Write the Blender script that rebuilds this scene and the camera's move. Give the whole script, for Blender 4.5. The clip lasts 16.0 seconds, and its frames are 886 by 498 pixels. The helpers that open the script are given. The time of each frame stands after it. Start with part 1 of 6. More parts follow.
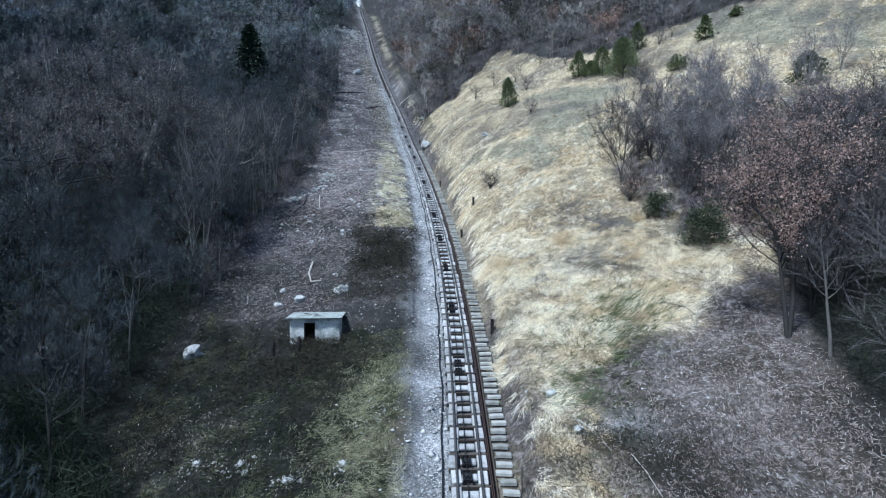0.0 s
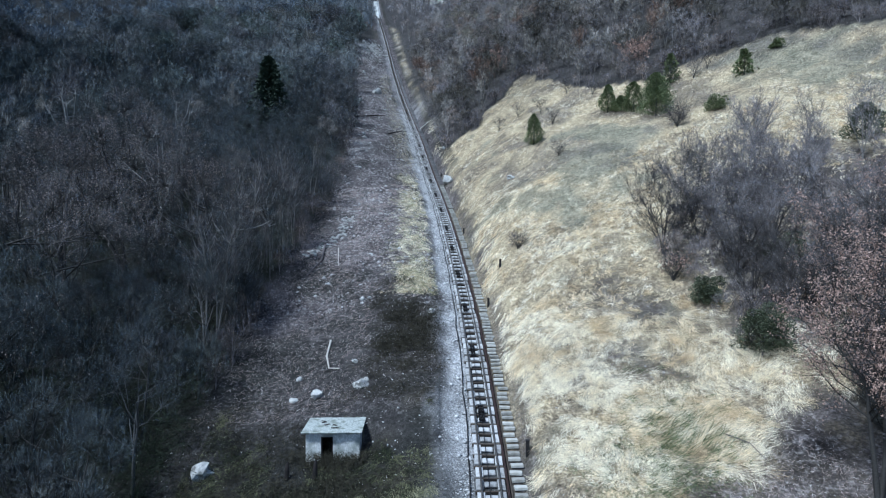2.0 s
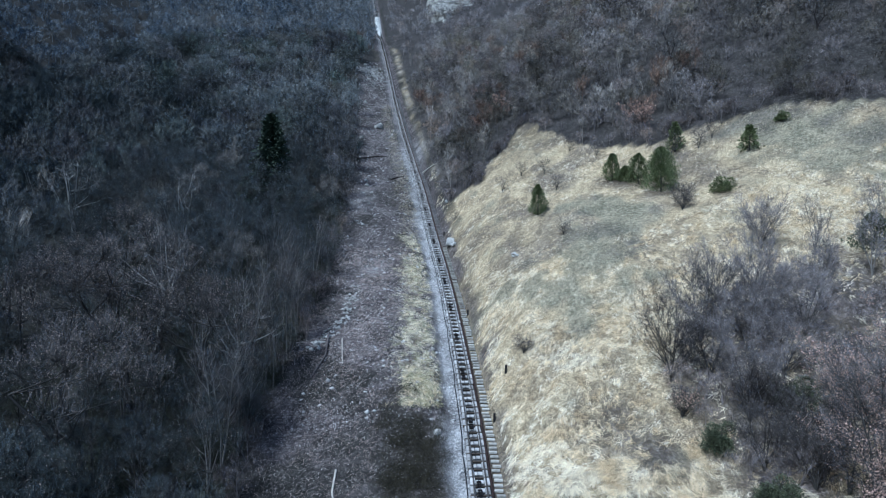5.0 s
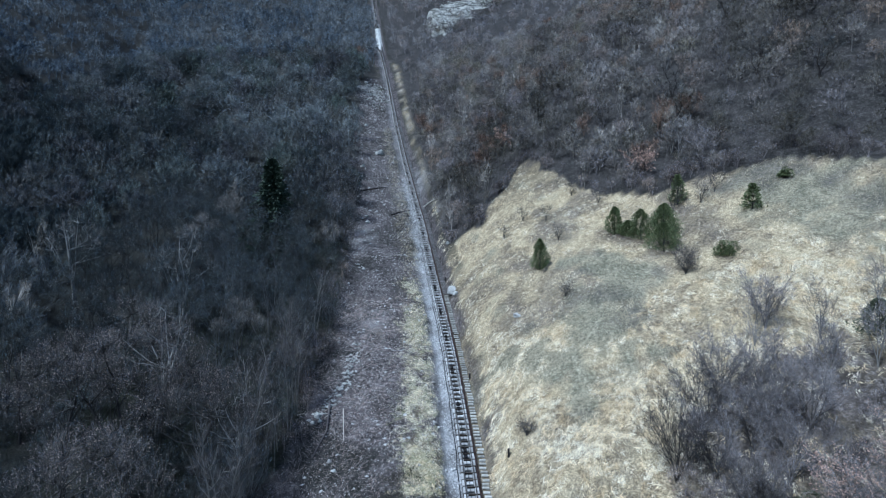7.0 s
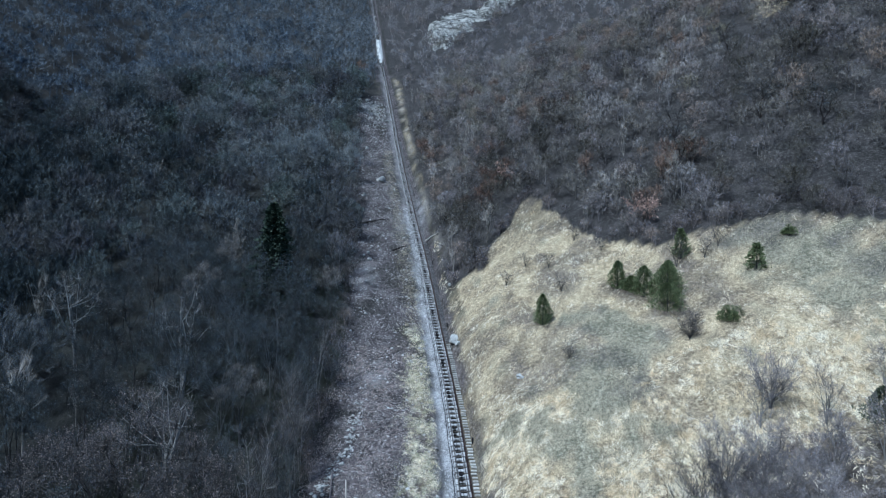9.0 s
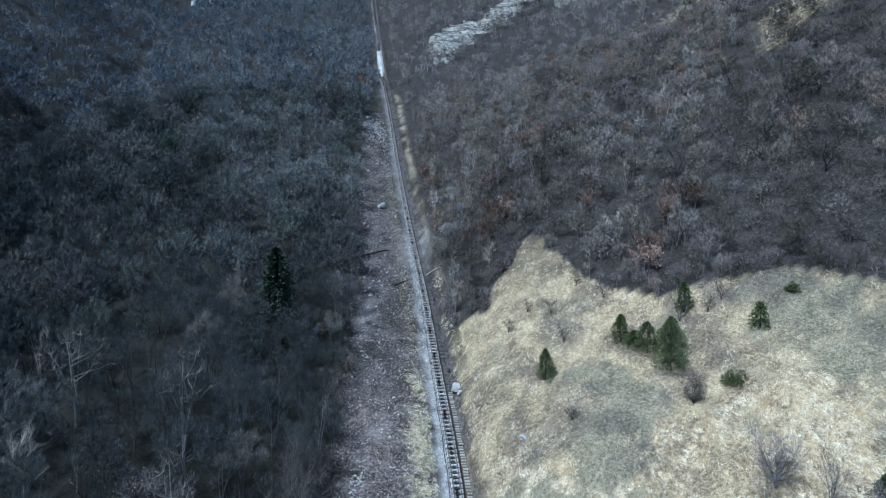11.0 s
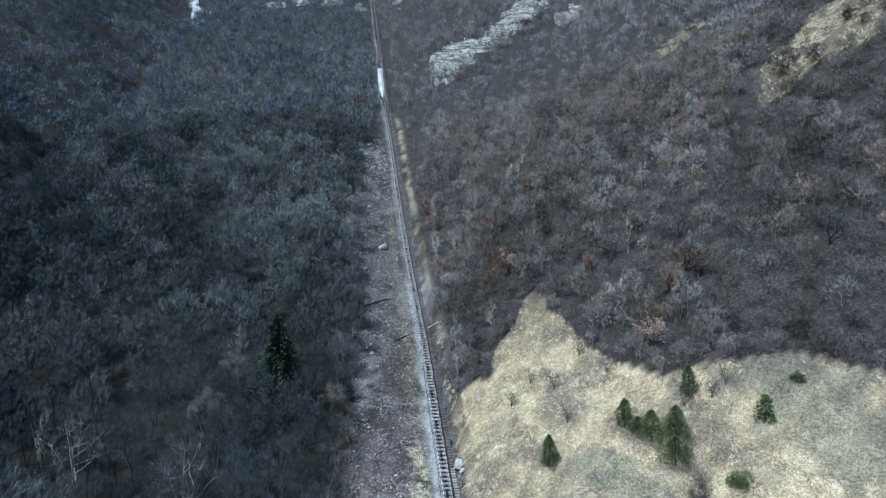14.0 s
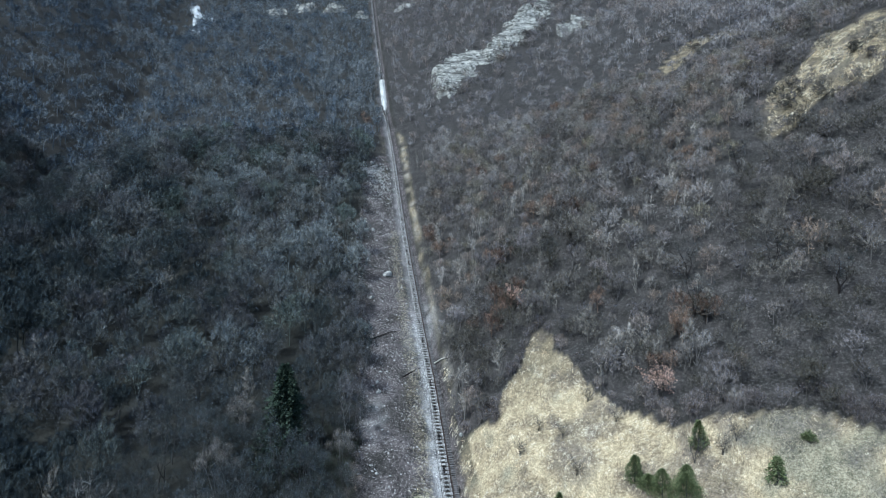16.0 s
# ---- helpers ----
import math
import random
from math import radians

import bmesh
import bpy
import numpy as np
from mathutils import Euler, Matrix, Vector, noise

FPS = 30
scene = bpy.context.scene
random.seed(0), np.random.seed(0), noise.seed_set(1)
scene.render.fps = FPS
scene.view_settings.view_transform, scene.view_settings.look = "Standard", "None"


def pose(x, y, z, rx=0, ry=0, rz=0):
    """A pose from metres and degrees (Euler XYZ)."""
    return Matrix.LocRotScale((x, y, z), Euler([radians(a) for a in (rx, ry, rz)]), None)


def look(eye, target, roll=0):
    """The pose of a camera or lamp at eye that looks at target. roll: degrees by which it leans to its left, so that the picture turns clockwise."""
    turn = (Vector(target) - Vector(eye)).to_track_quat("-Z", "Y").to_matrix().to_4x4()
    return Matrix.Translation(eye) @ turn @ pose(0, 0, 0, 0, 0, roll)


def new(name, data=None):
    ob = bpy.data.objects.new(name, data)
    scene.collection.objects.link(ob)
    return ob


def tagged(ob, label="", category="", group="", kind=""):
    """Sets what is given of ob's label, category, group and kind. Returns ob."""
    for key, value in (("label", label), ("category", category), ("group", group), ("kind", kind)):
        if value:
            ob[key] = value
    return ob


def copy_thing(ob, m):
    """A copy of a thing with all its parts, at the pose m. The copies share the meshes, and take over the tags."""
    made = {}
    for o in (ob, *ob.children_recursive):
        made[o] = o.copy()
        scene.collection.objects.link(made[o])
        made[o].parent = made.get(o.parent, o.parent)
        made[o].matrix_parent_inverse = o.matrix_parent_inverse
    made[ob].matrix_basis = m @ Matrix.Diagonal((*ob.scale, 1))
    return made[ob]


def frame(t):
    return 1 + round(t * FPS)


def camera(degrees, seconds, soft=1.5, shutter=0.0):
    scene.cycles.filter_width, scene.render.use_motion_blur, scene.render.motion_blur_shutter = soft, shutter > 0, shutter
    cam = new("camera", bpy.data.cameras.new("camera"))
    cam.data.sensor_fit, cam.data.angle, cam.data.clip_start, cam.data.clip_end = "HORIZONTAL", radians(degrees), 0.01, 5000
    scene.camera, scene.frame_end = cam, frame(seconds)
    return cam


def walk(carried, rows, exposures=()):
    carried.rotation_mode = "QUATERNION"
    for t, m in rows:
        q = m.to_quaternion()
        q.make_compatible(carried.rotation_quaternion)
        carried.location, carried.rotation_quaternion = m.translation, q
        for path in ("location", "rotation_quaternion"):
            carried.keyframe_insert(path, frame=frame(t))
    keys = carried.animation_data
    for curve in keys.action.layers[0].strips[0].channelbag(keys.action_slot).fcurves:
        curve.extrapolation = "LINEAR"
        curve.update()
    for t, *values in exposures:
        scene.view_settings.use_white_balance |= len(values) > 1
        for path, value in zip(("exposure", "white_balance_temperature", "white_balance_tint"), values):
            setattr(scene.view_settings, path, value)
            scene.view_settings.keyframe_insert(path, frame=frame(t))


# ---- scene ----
cam = camera(80.5, 16.0, 1.2)
METRES, EYE, TILT, LEAN, TURN = 68.0, 20.0, 0.0, 0.0, 0.0
ROWS = [
    (0.0, 0.0, 0.0, 0.0, 0.0, 0.0, -0.0),
    (0.5, -0.0048, 0.0225, 0.02, 0.62, 0.05, -0.08),
    (1.0, -0.0083, 0.0405, 0.0454, 1.21, 0.07, -0.11),
    (1.5, -0.0101, 0.0479, 0.0714, 1.8, 0.14, -0.13),
    (2.0, -0.0115, 0.0479, 0.1002, 1.96, 0.22, -0.18),
    (2.5, -0.0127, 0.0475, 0.1254, 1.96, 0.27, -0.19),
    (3.0, -0.0148, 0.0488, 0.1535, 1.95, 0.34, -0.22),
    (3.5, -0.0169, 0.0498, 0.176, 1.94, 0.36, -0.26),
    (4.0, -0.0189, 0.0513, 0.2061, 1.97, 0.43, -0.28),
    (4.5, -0.0202, 0.0523, 0.2347, 1.95, 0.47, -0.29),
    (7.0, -0.0256, 0.0574, 0.393, 1.95, 0.65, -0.34),
    (7.5, -0.0279, 0.0589, 0.4236, 1.94, 0.68, -0.4),
    (8.0, -0.0309, 0.06, 0.4566, 1.92, 0.72, -0.44),
    (8.5, -0.0327, 0.0601, 0.4878, 1.92, 0.78, -0.48),
    (9.0, -0.0338, 0.0599, 0.5211, 1.91, 0.81, -0.5),
    (11.5, -0.0432, 0.0609, 0.6807, 1.89, 1.0, -0.64),
    (12.0, -0.0447, 0.0609, 0.7147, 1.86, 1.03, -0.65),
    (12.5, -0.047, 0.0608, 0.7462, 1.82, 1.09, -0.68),
    (13.0, -0.0492, 0.0614, 0.78, 1.82, 1.11, -0.7),
    (13.5, -0.0513, 0.0622, 0.8119, 1.83, 1.14, -0.72),
    (14.0, -0.0542, 0.0631, 0.8457, 1.8, 1.2, -0.78),
    (14.5, -0.0569, 0.063, 0.8776, 1.79, 1.24, -0.81),
    (15.0, -0.0618, 0.0627, 0.9123, 1.78, 1.27, -0.84),
    (15.5, -0.0693, 0.0623, 0.944, 1.75, 1.29, -0.87),
    (16.0, -0.0815, 0.063, 0.9773, 1.76, 1.31, -0.89),
]
walk(cam, [(t, pose(0, 0, EYE, TILT, LEAN, TURN) @ pose(METRES * x, METRES * y, METRES * z, 90 + pitch, roll, yaw)) for t, x, y, z, yaw, pitch, roll in ROWS],
     [(0.0, 0.62, 5290, 5), (4.0, 0.44, 5190, 5), (8.0, 0.41, 5150, 4), (12.0, 0.46, 5270, 3), (16.0, 0.72, 5600, 2)])

# ---- sky and sun: a thin bright overcast ----
SUN_UP, SUN_ROUND = 56, 222
world = bpy.data.worlds.new("sky")
scene.world = world
world.use_nodes = True
sky = world.node_tree.nodes.new("ShaderNodeTexSky")
sky.sky_type, sky.sun_disc = "NISHITA", False
sky.sun_elevation, sky.sun_rotation = radians(SUN_UP), radians(SUN_ROUND)
sky.air_density, sky.dust_density = 1.0, 1.2
back = world.node_tree.nodes["Background"]
back.inputs["Strength"].default_value = 0.085
world.node_tree.links.new(sky.outputs[0], back.inputs["Color"])
lamp = bpy.data.lights.new("sun", "SUN")
lamp.energy, lamp.angle, lamp.color = 2.6, radians(8), (1.0, 0.97, 0.92)
sun = new("sun", lamp)
a, e = radians(SUN_ROUND), radians(SUN_UP)
sun.matrix_world = look(Vector((math.sin(a) * math.cos(e), math.cos(a) * math.cos(e), math.sin(e))) * 300, (0, 0, 0))


# ---- materials ----
def ramp(nt, fac, stops):
    r = nt.nodes.new("ShaderNodeValToRGB")
    while len(r.color_ramp.elements) < len(stops):
        r.color_ramp.elements.new(0.5)
    for el, (p, c) in zip(r.color_ramp.elements, stops):
        el.position, el.color = p, (*c, 1)
    nt.links.new(fac, r.inputs["Fac"])
    return r.outputs["Color"]


def noise_out(nt, scale, detail=4.0, rough=0.6, coord="Object"):
    c = nt.nodes.new("ShaderNodeTexCoord")
    n = nt.nodes.new("ShaderNodeTexNoise")
    n.inputs["Scale"].default_value, n.inputs["Detail"].default_value, n.inputs["Roughness"].default_value = scale, detail, rough
    nt.links.new(c.outputs[coord], n.inputs["Vector"])
    return n.outputs["Fac"]


def mixed(nt, fac, a, b, blend="MIX"):
    m = nt.nodes.new("ShaderNodeMix")
    m.data_type, m.blend_type = "RGBA", blend
    for sock, v in ((m.inputs[0], fac), (m.inputs[6], a), (m.inputs[7], b)):
        if isinstance(v, bpy.types.NodeSocket):
            nt.links.new(v, sock)
        else:
            sock.default_value = v if isinstance(v, float) else (*v, 1)
    return m.outputs[2]


def material(name, dark, light, scale=3.0, fine=20.0, rough=0.85, metal=0.0, bump=0.3, spread="", stain=None, stain_scale=0.7):
    """A worn surface: two colours over coarse and fine noise; spread: 'island' or 'object' lets pieces differ."""
    m = bpy.data.materials.new(name)
    m.use_nodes = True
    nt = m.node_tree
    b = nt.nodes["Principled BSDF"]
    b.inputs["Roughness"].default_value, b.inputs["Metallic"].default_value = rough, metal
    b.inputs["Specular IOR Level"].default_value = 0.25
    col = ramp(nt, noise_out(nt, scale), [(0.3, dark), (0.7, light)])
    mid = [(p + q) / 2 for p, q in zip(dark, light)]
    col = mixed(nt, 0.45, col, ramp(nt, noise_out(nt, fine, 3), [(0.35, [v * 0.55 for v in dark]), (0.65, [min(1, v * 1.25) for v in light])]))
    if stain:
        col = mixed(nt, ramp(nt, noise_out(nt, stain_scale, 5), [(0.5, (0, 0, 0)), (0.62, (1, 1, 1))]), col, stain)
    if spread:
        if spread == "island":
            r = nt.nodes.new("ShaderNodeNewGeometry").outputs["Random Per Island"]
        else:
            r = nt.nodes.new("ShaderNodeObjectInfo").outputs["Random"]
        col = mixed(nt, 0.55, col, ramp(nt, r, [(0.0, [v * 0.7 for v in dark]), (0.5, mid), (1.0, [min(1, v * 1.15) for v in light])]))
    nt.links.new(col, b.inputs["Base Color"])
    if bump:
        k = nt.nodes.new("ShaderNodeBump")
        k.inputs["Strength"].default_value, k.inputs["Distance"].default_value = bump, 0.05
        nt.links.new(noise_out(nt, fine, 4), k.inputs["Height"])
        nt.links.new(k.outputs[0], b.inputs["Normal"])
    return m


MAT = {
    "concrete": material("weathered_concrete", (0.28, 0.285, 0.285), (0.60, 0.61, 0.61), 2, 14, 0.9, spread="object", stain=(0.13, 0.125, 0.12), stain_scale=2.2),
    "concrete_far": material("weathered_concrete_joined", (0.34, 0.35, 0.355), (0.62, 0.63, 0.635), 2, 14, 0.9, spread="island"),
    "tread": material("worn_stair_concrete", (0.30, 0.30, 0.275), (0.60, 0.60, 0.56), 2, 12, 0.9, spread="object", stain=(0.20, 0.19, 0.16), stain_scale=1.8),
    "tread_far": material("old_stair_timber", (0.13, 0.13, 0.135), (0.32, 0.32, 0.32), 2, 12, 0.9, spread="island"),
    "timber": material("old_dark_timber", (0.05, 0.04, 0.035), (0.13, 0.11, 0.09), 3, 22, 0.85, spread="object"),
    "rail": material("rail_steel", (0.10, 0.095, 0.09), (0.22, 0.21, 0.20), 4, 30, 0.45, 0.7),
    "rust": material("red_brown_rusty_steel", (0.045, 0.030, 0.029), (0.11, 0.075, 0.072), 3, 25, 0.8, 0.2),
    "black": material("blackened_steel", (0.012, 0.012, 0.014), (0.04, 0.038, 0.04), 4, 30, 0.6, 0.3),
    "plaster": material("stained_white_plaster", (0.55, 0.58, 0.57), (0.75, 0.77, 0.76), 1.2, 9, 0.9, stain=(0.33, 0.36, 0.34), stain_scale=1.1),
    "roofing": material("lichen_grey_sheet_roof", (0.34, 0.38, 0.36), (0.54, 0.58, 0.56), 1.5, 10, 0.85, stain=(0.22, 0.25, 0.22), stain_scale=1.6),
    "soot": material("dark_doorway_timber", (0.012, 0.012, 0.012), (0.035, 0.03, 0.03), 3, 20),
    "stone": material("pale_limestone", (0.38, 0.39, 0.38), (0.66, 0.67, 0.65), 0.9, 6, 0.9, bump=0.6, stain=(0.20, 0.21, 0.20), stain_scale=1.3),
    "rubble": material("scattered_rubble", (0.30, 0.30, 0.30), (0.72, 0.73, 0.73), 3, 15, 0.9, spread="island"),
    "olive_straw": material("short_grey_green_grass", (0.29, 0.258, 0.18), (0.65, 0.60, 0.45), 0.5, 3, 0.85, bump=0, spread="island"),
    "yellow_blade": material("yellow_green_grass_blades", (0.13, 0.145, 0.07), (0.56, 0.55, 0.36), 0.7, 3, 0.8, bump=0, spread="island"),
    "green_blade": material("green_grass_blades", (0.05, 0.075, 0.03), (0.20, 0.24, 0.12), 0.8, 4, 0.7, bump=0, spread="island"),
    "stick": material("dead_branch_wood", (0.040, 0.036, 0.037), (0.23, 0.21, 0.21), 2, 12, 0.9, bump=0, spread="island"),
    "leaf_litter": material("brown_leaf_and_twig_litter", (0.165, 0.128, 0.118), (0.56, 0.475, 0.44), 2, 12, 0.9, bump=0, spread="island"),
    "chips": material("pale_splintered_wood", (0.42, 0.40, 0.39), (0.82, 0.80, 0.78), 2, 12, 0.9, bump=0, spread="island"),
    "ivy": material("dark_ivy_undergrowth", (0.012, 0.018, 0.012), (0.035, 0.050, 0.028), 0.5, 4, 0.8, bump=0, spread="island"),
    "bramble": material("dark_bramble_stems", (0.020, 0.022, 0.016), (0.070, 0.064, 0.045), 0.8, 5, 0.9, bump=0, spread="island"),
    "pale_stick": material("peeled_pale_branch", (0.42, 0.40, 0.36), (0.62, 0.60, 0.55), 2, 12, 0.8),
    "bark": material("grey_bark", (0.022, 0.022, 0.022), (0.072, 0.071, 0.069), 2, 14, 0.9, spread="object"),
    "limb_bark": material("lichened_limb_bark", (0.055, 0.059, 0.061), (0.135, 0.139, 0.142), 2, 14, 0.9, spread="object"),
    "white_bark": material("whitish_lichened_bark", (0.20, 0.20, 0.195), (0.42, 0.42, 0.41), 2, 14, 0.9),
    "pale_bark": material("pale_grey_bark", (0.11, 0.11, 0.105), (0.25, 0.245, 0.235), 2, 14, 0.9, spread="object"),
    "twig": material("bare_grey_twigs", (0.070, 0.068, 0.070), (0.180, 0.172, 0.175), 0.2, 2, 0.9, bump=0, spread="object"),
    "haze_twig": material("fine_purple_grey_twigs", (0.20, 0.19, 0.197), (0.42, 0.395, 0.40), 0.3, 2, 0.9, bump=0, spread="object"),
    # dark twigs; also used to dim the left wood by colour
    "dark_twig": material("dark_and_dimmed_twigs", (0.027, 0.036, 0.040), (0.080, 0.098, 0.106), 0.2, 2, 0.9, bump=0, spread="object"),
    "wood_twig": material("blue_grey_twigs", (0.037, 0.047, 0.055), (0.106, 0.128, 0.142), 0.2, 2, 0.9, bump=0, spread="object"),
    "pale_twig": material("pale_lichened_twigs", (0.16, 0.155, 0.15), (0.30, 0.285, 0.27), 0.5, 3, 0.9, bump=0),
    "oak_leaf": material("withered_oak_leaves", (0.42, 0.28, 0.225), (0.66, 0.48, 0.40), 0.6, 4, 0.8, bump=0, spread="island"),
    "seed": material("pale_seed_heads", (0.22, 0.17, 0.16), (0.42, 0.36, 0.33), 0.6, 4, 0.8, bump=0, spread="island"),
    "needle": material("juniper_needles", (0.070, 0.100, 0.045), (0.21, 0.25, 0.125), 0.9, 5, 0.7, bump=0, spread="island"),
    "dull_needle": material("dull_evergreen_leaves", (0.045, 0.060, 0.036), (0.115, 0.138, 0.088), 0.9, 5, 0.7, bump=0, spread="island"),
    "dark_needle": material("spruce_needles", (0.016, 0.030, 0.022), (0.048, 0.074, 0.052), 0.9, 5, 0.7, bump=0, spread="island"),
    "cliff": material("limestone_cliff", (0.15, 0.155, 0.15), (0.45, 0.46, 0.44), 0.12, 0.7, 0.9, bump=0.8, stain=(0.09, 0.095, 0.09), stain_scale=0.22),
    "ice": material("frozen_watercourse", (0.50, 0.58, 0.64), (0.78, 0.84, 0.88), 0.12, 0.6, 0.5, stain=(0.22, 0.26, 0.30), stain_scale=0.12),
}


def wood_material(name, stops, grain=0.4):
    """Bare twigs whose colour goes tree by tree."""
    m = bpy.data.materials.new(name)
    m.use_nodes = True
    nt = m.node_tree
    b = nt.nodes["Principled BSDF"]
    b.inputs["Roughness"].default_value, b.inputs["Specular IOR Level"].default_value = 0.9, 0.15
    at = nt.nodes.new("ShaderNodeAttribute")
    at.attribute_name = "tint"
    col = ramp(nt, at.outputs["Fac"], stops)
    r = nt.nodes.new("ShaderNodeNewGeometry").outputs["Random Per Island"]
    col = mixed(nt, grain, col, ramp(nt, r, [(0.0, (0.5, 0.5, 0.5)), (1.0, (1.5, 1.5, 1.5))]), "MULTIPLY")
    nt.links.new(col, b.inputs["Base Color"])
    return m


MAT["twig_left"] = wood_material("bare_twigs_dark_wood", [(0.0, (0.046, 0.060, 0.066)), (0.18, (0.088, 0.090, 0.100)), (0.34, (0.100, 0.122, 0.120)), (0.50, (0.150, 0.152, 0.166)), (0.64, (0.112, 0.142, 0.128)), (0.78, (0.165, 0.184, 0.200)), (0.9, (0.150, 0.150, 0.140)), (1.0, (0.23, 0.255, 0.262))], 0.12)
MAT["twig_right"] = wood_material("bare_twigs_scrub_wood", [(0.0, (0.095, 0.092, 0.080)), (0.2, (0.150, 0.142, 0.150)), (0.36, (0.215, 0.205, 0.180)), (0.5, (0.265, 0.250, 0.262)), (0.62, (0.300, 0.238, 0.190)), (0.74, (0.262, 0.256, 0.262)), (0.86, (0.245, 0.228, 0.165)), (1.0, (0.35, 0.335, 0.33))], 0.15)
# upper woods: distance haze is put into these bluer, lighter twig colours
MAT["far_right"] = wood_material("bare_twigs_upper_wood_hazed", [(0.0, (0.10, 0.098, 0.108)), (0.35, (0.205, 0.198, 0.212)), (0.6, (0.30, 0.285, 0.295)), (0.75, (0.30, 0.262, 0.245)), (1.0, (0.34, 0.33, 0.335))], 0.15)
MAT["far_left"] = wood_material("bare_twigs_upper_dark_wood_hazed", [(0.0, (0.046, 0.066, 0.090)), (0.35, (0.100, 0.130, 0.165)), (0.6, (0.155, 0.190, 0.228)), (0.8, (0.172, 0.190, 0.205)), (1.0, (0.21, 0.235, 0.255))], 0.12)
MAT["haze"] = wood_material("hazy_thicket_twigs", [(0.0, (0.19, 0.175, 0.18)), (0.5, (0.33, 0.305, 0.31)), (0.75, (0.42, 0.35, 0.31)), (1.0, (0.46, 0.43, 0.41))])
MAT["straw"] = wood_material("dry_blond_grass", [(0.0, (0.24, 0.18, 0.115)), (0.3, (0.60, 0.475, 0.295)), (0.6, (0.85, 0.725, 0.49)), (1.0, (0.96, 0.905, 0.735))], 0.65)
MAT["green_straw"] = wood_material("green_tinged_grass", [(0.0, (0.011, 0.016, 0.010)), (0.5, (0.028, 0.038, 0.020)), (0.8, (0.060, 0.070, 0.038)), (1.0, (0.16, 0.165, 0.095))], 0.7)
MAT["pale_stem"] = wood_material("pale_stems", [(0.0, (0.24, 0.23, 0.21)), (1.0, (0.46, 0.44, 0.41))])
MAT["rust_twig"] = wood_material("rust_leaved_scrub", [(0.0, (0.17, 0.115, 0.090)), (1.0, (0.30, 0.225, 0.18))])


def ground_material():
    m = bpy.data.materials.new("hillside_ground")
    m.use_nodes = True
    nt = m.node_tree
    b = nt.nodes["Principled BSDF"]
    b.inputs["Roughness"].default_value, b.inputs["Specular IOR Level"].default_value = 0.95, 0.15
    at = nt.nodes.new("ShaderNodeAttribute")
    at.attribute_name = "zone"
    sp = nt.nodes.new("ShaderNodeSeparateColor")
    nt.links.new(at.outputs["Color"], sp.inputs[0])

    def layer(coarse_stops, fine_stops, coarse, fine, grit, share=0.55):
        c = ramp(nt, noise_out(nt, coarse, 6, 0.65), coarse_stops)
        c = mixed(nt, share, c, ramp(nt, noise_out(nt, fine, 6, 0.75), fine_stops))
        return mixed(nt, 0.8, c, ramp(nt, noise_out(nt, grit, 3, 0.7), [(0.40, (0.35, 0.35, 0.35)), (0.52, (1.0, 1.0, 1.0)), (0.62, (1.7, 1.7, 1.7))]), "MULTIPLY")
    # dark litter, with the shade between crowns put into its colour as well
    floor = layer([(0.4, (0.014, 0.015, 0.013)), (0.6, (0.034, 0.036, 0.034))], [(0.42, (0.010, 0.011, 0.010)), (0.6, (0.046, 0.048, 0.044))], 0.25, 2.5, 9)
    straw = layer([(0.40, (0.22, 0.172, 0.115)), (0.5, (0.46, 0.368, 0.225)), (0.6, (0.66, 0.555, 0.36))], [(0.40, (0.10, 0.088, 0.065)), (0.5, (0.37, 0.32, 0.22)), (0.6, (0.63, 0.56, 0.40))], 0.25, 2.2, 7)
    slash = layer([(0.40, (0.026, 0.024, 0.026)), (0.52, (0.115, 0.104, 0.110)), (0.62, (0.23, 0.208, 0.215))], [(0.42, (0.022, 0.020, 0.020)), (0.53, (0.09, 0.081, 0.083)), (0.62, (0.42, 0.40, 0.40))], 0.28, 2.0, 6)
    gravel = layer([(0.40, (0.30, 0.31, 0.32)), (0.60, (0.58, 0.59, 0.60))], [(0.42, (0.16, 0.16, 0.16)), (0.6, (0.70, 0.71, 0.72))], 0.8, 5, 14)
    olive = layer([(0.40, (0.14, 0.135, 0.095)), (0.6, (0.39, 0.352, 0.25))], [(0.40, (0.095, 0.094, 0.066)), (0.5, (0.255, 0.245, 0.178)), (0.62, (0.48, 0.46, 0.36))], 0.3, 2.4, 7)
    straw = mixed(nt, at.outputs["Alpha"], straw, olive)
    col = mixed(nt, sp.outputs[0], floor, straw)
    col = mixed(nt, sp.outputs[1], col, slash)
    col = mixed(nt, sp.outputs[2], col, gravel)
    nt.links.new(col, b.inputs["Base Color"])
    k = nt.nodes.new("ShaderNodeBump")
    k.inputs["Strength"].default_value, k.inputs["Distance"].default_value = 0.7, 0.12
    nt.links.new(noise_out(nt, 5, 6, 0.7), k.inputs["Height"])
    nt.links.new(k.outputs[0], b.inputs["Normal"])
    return m


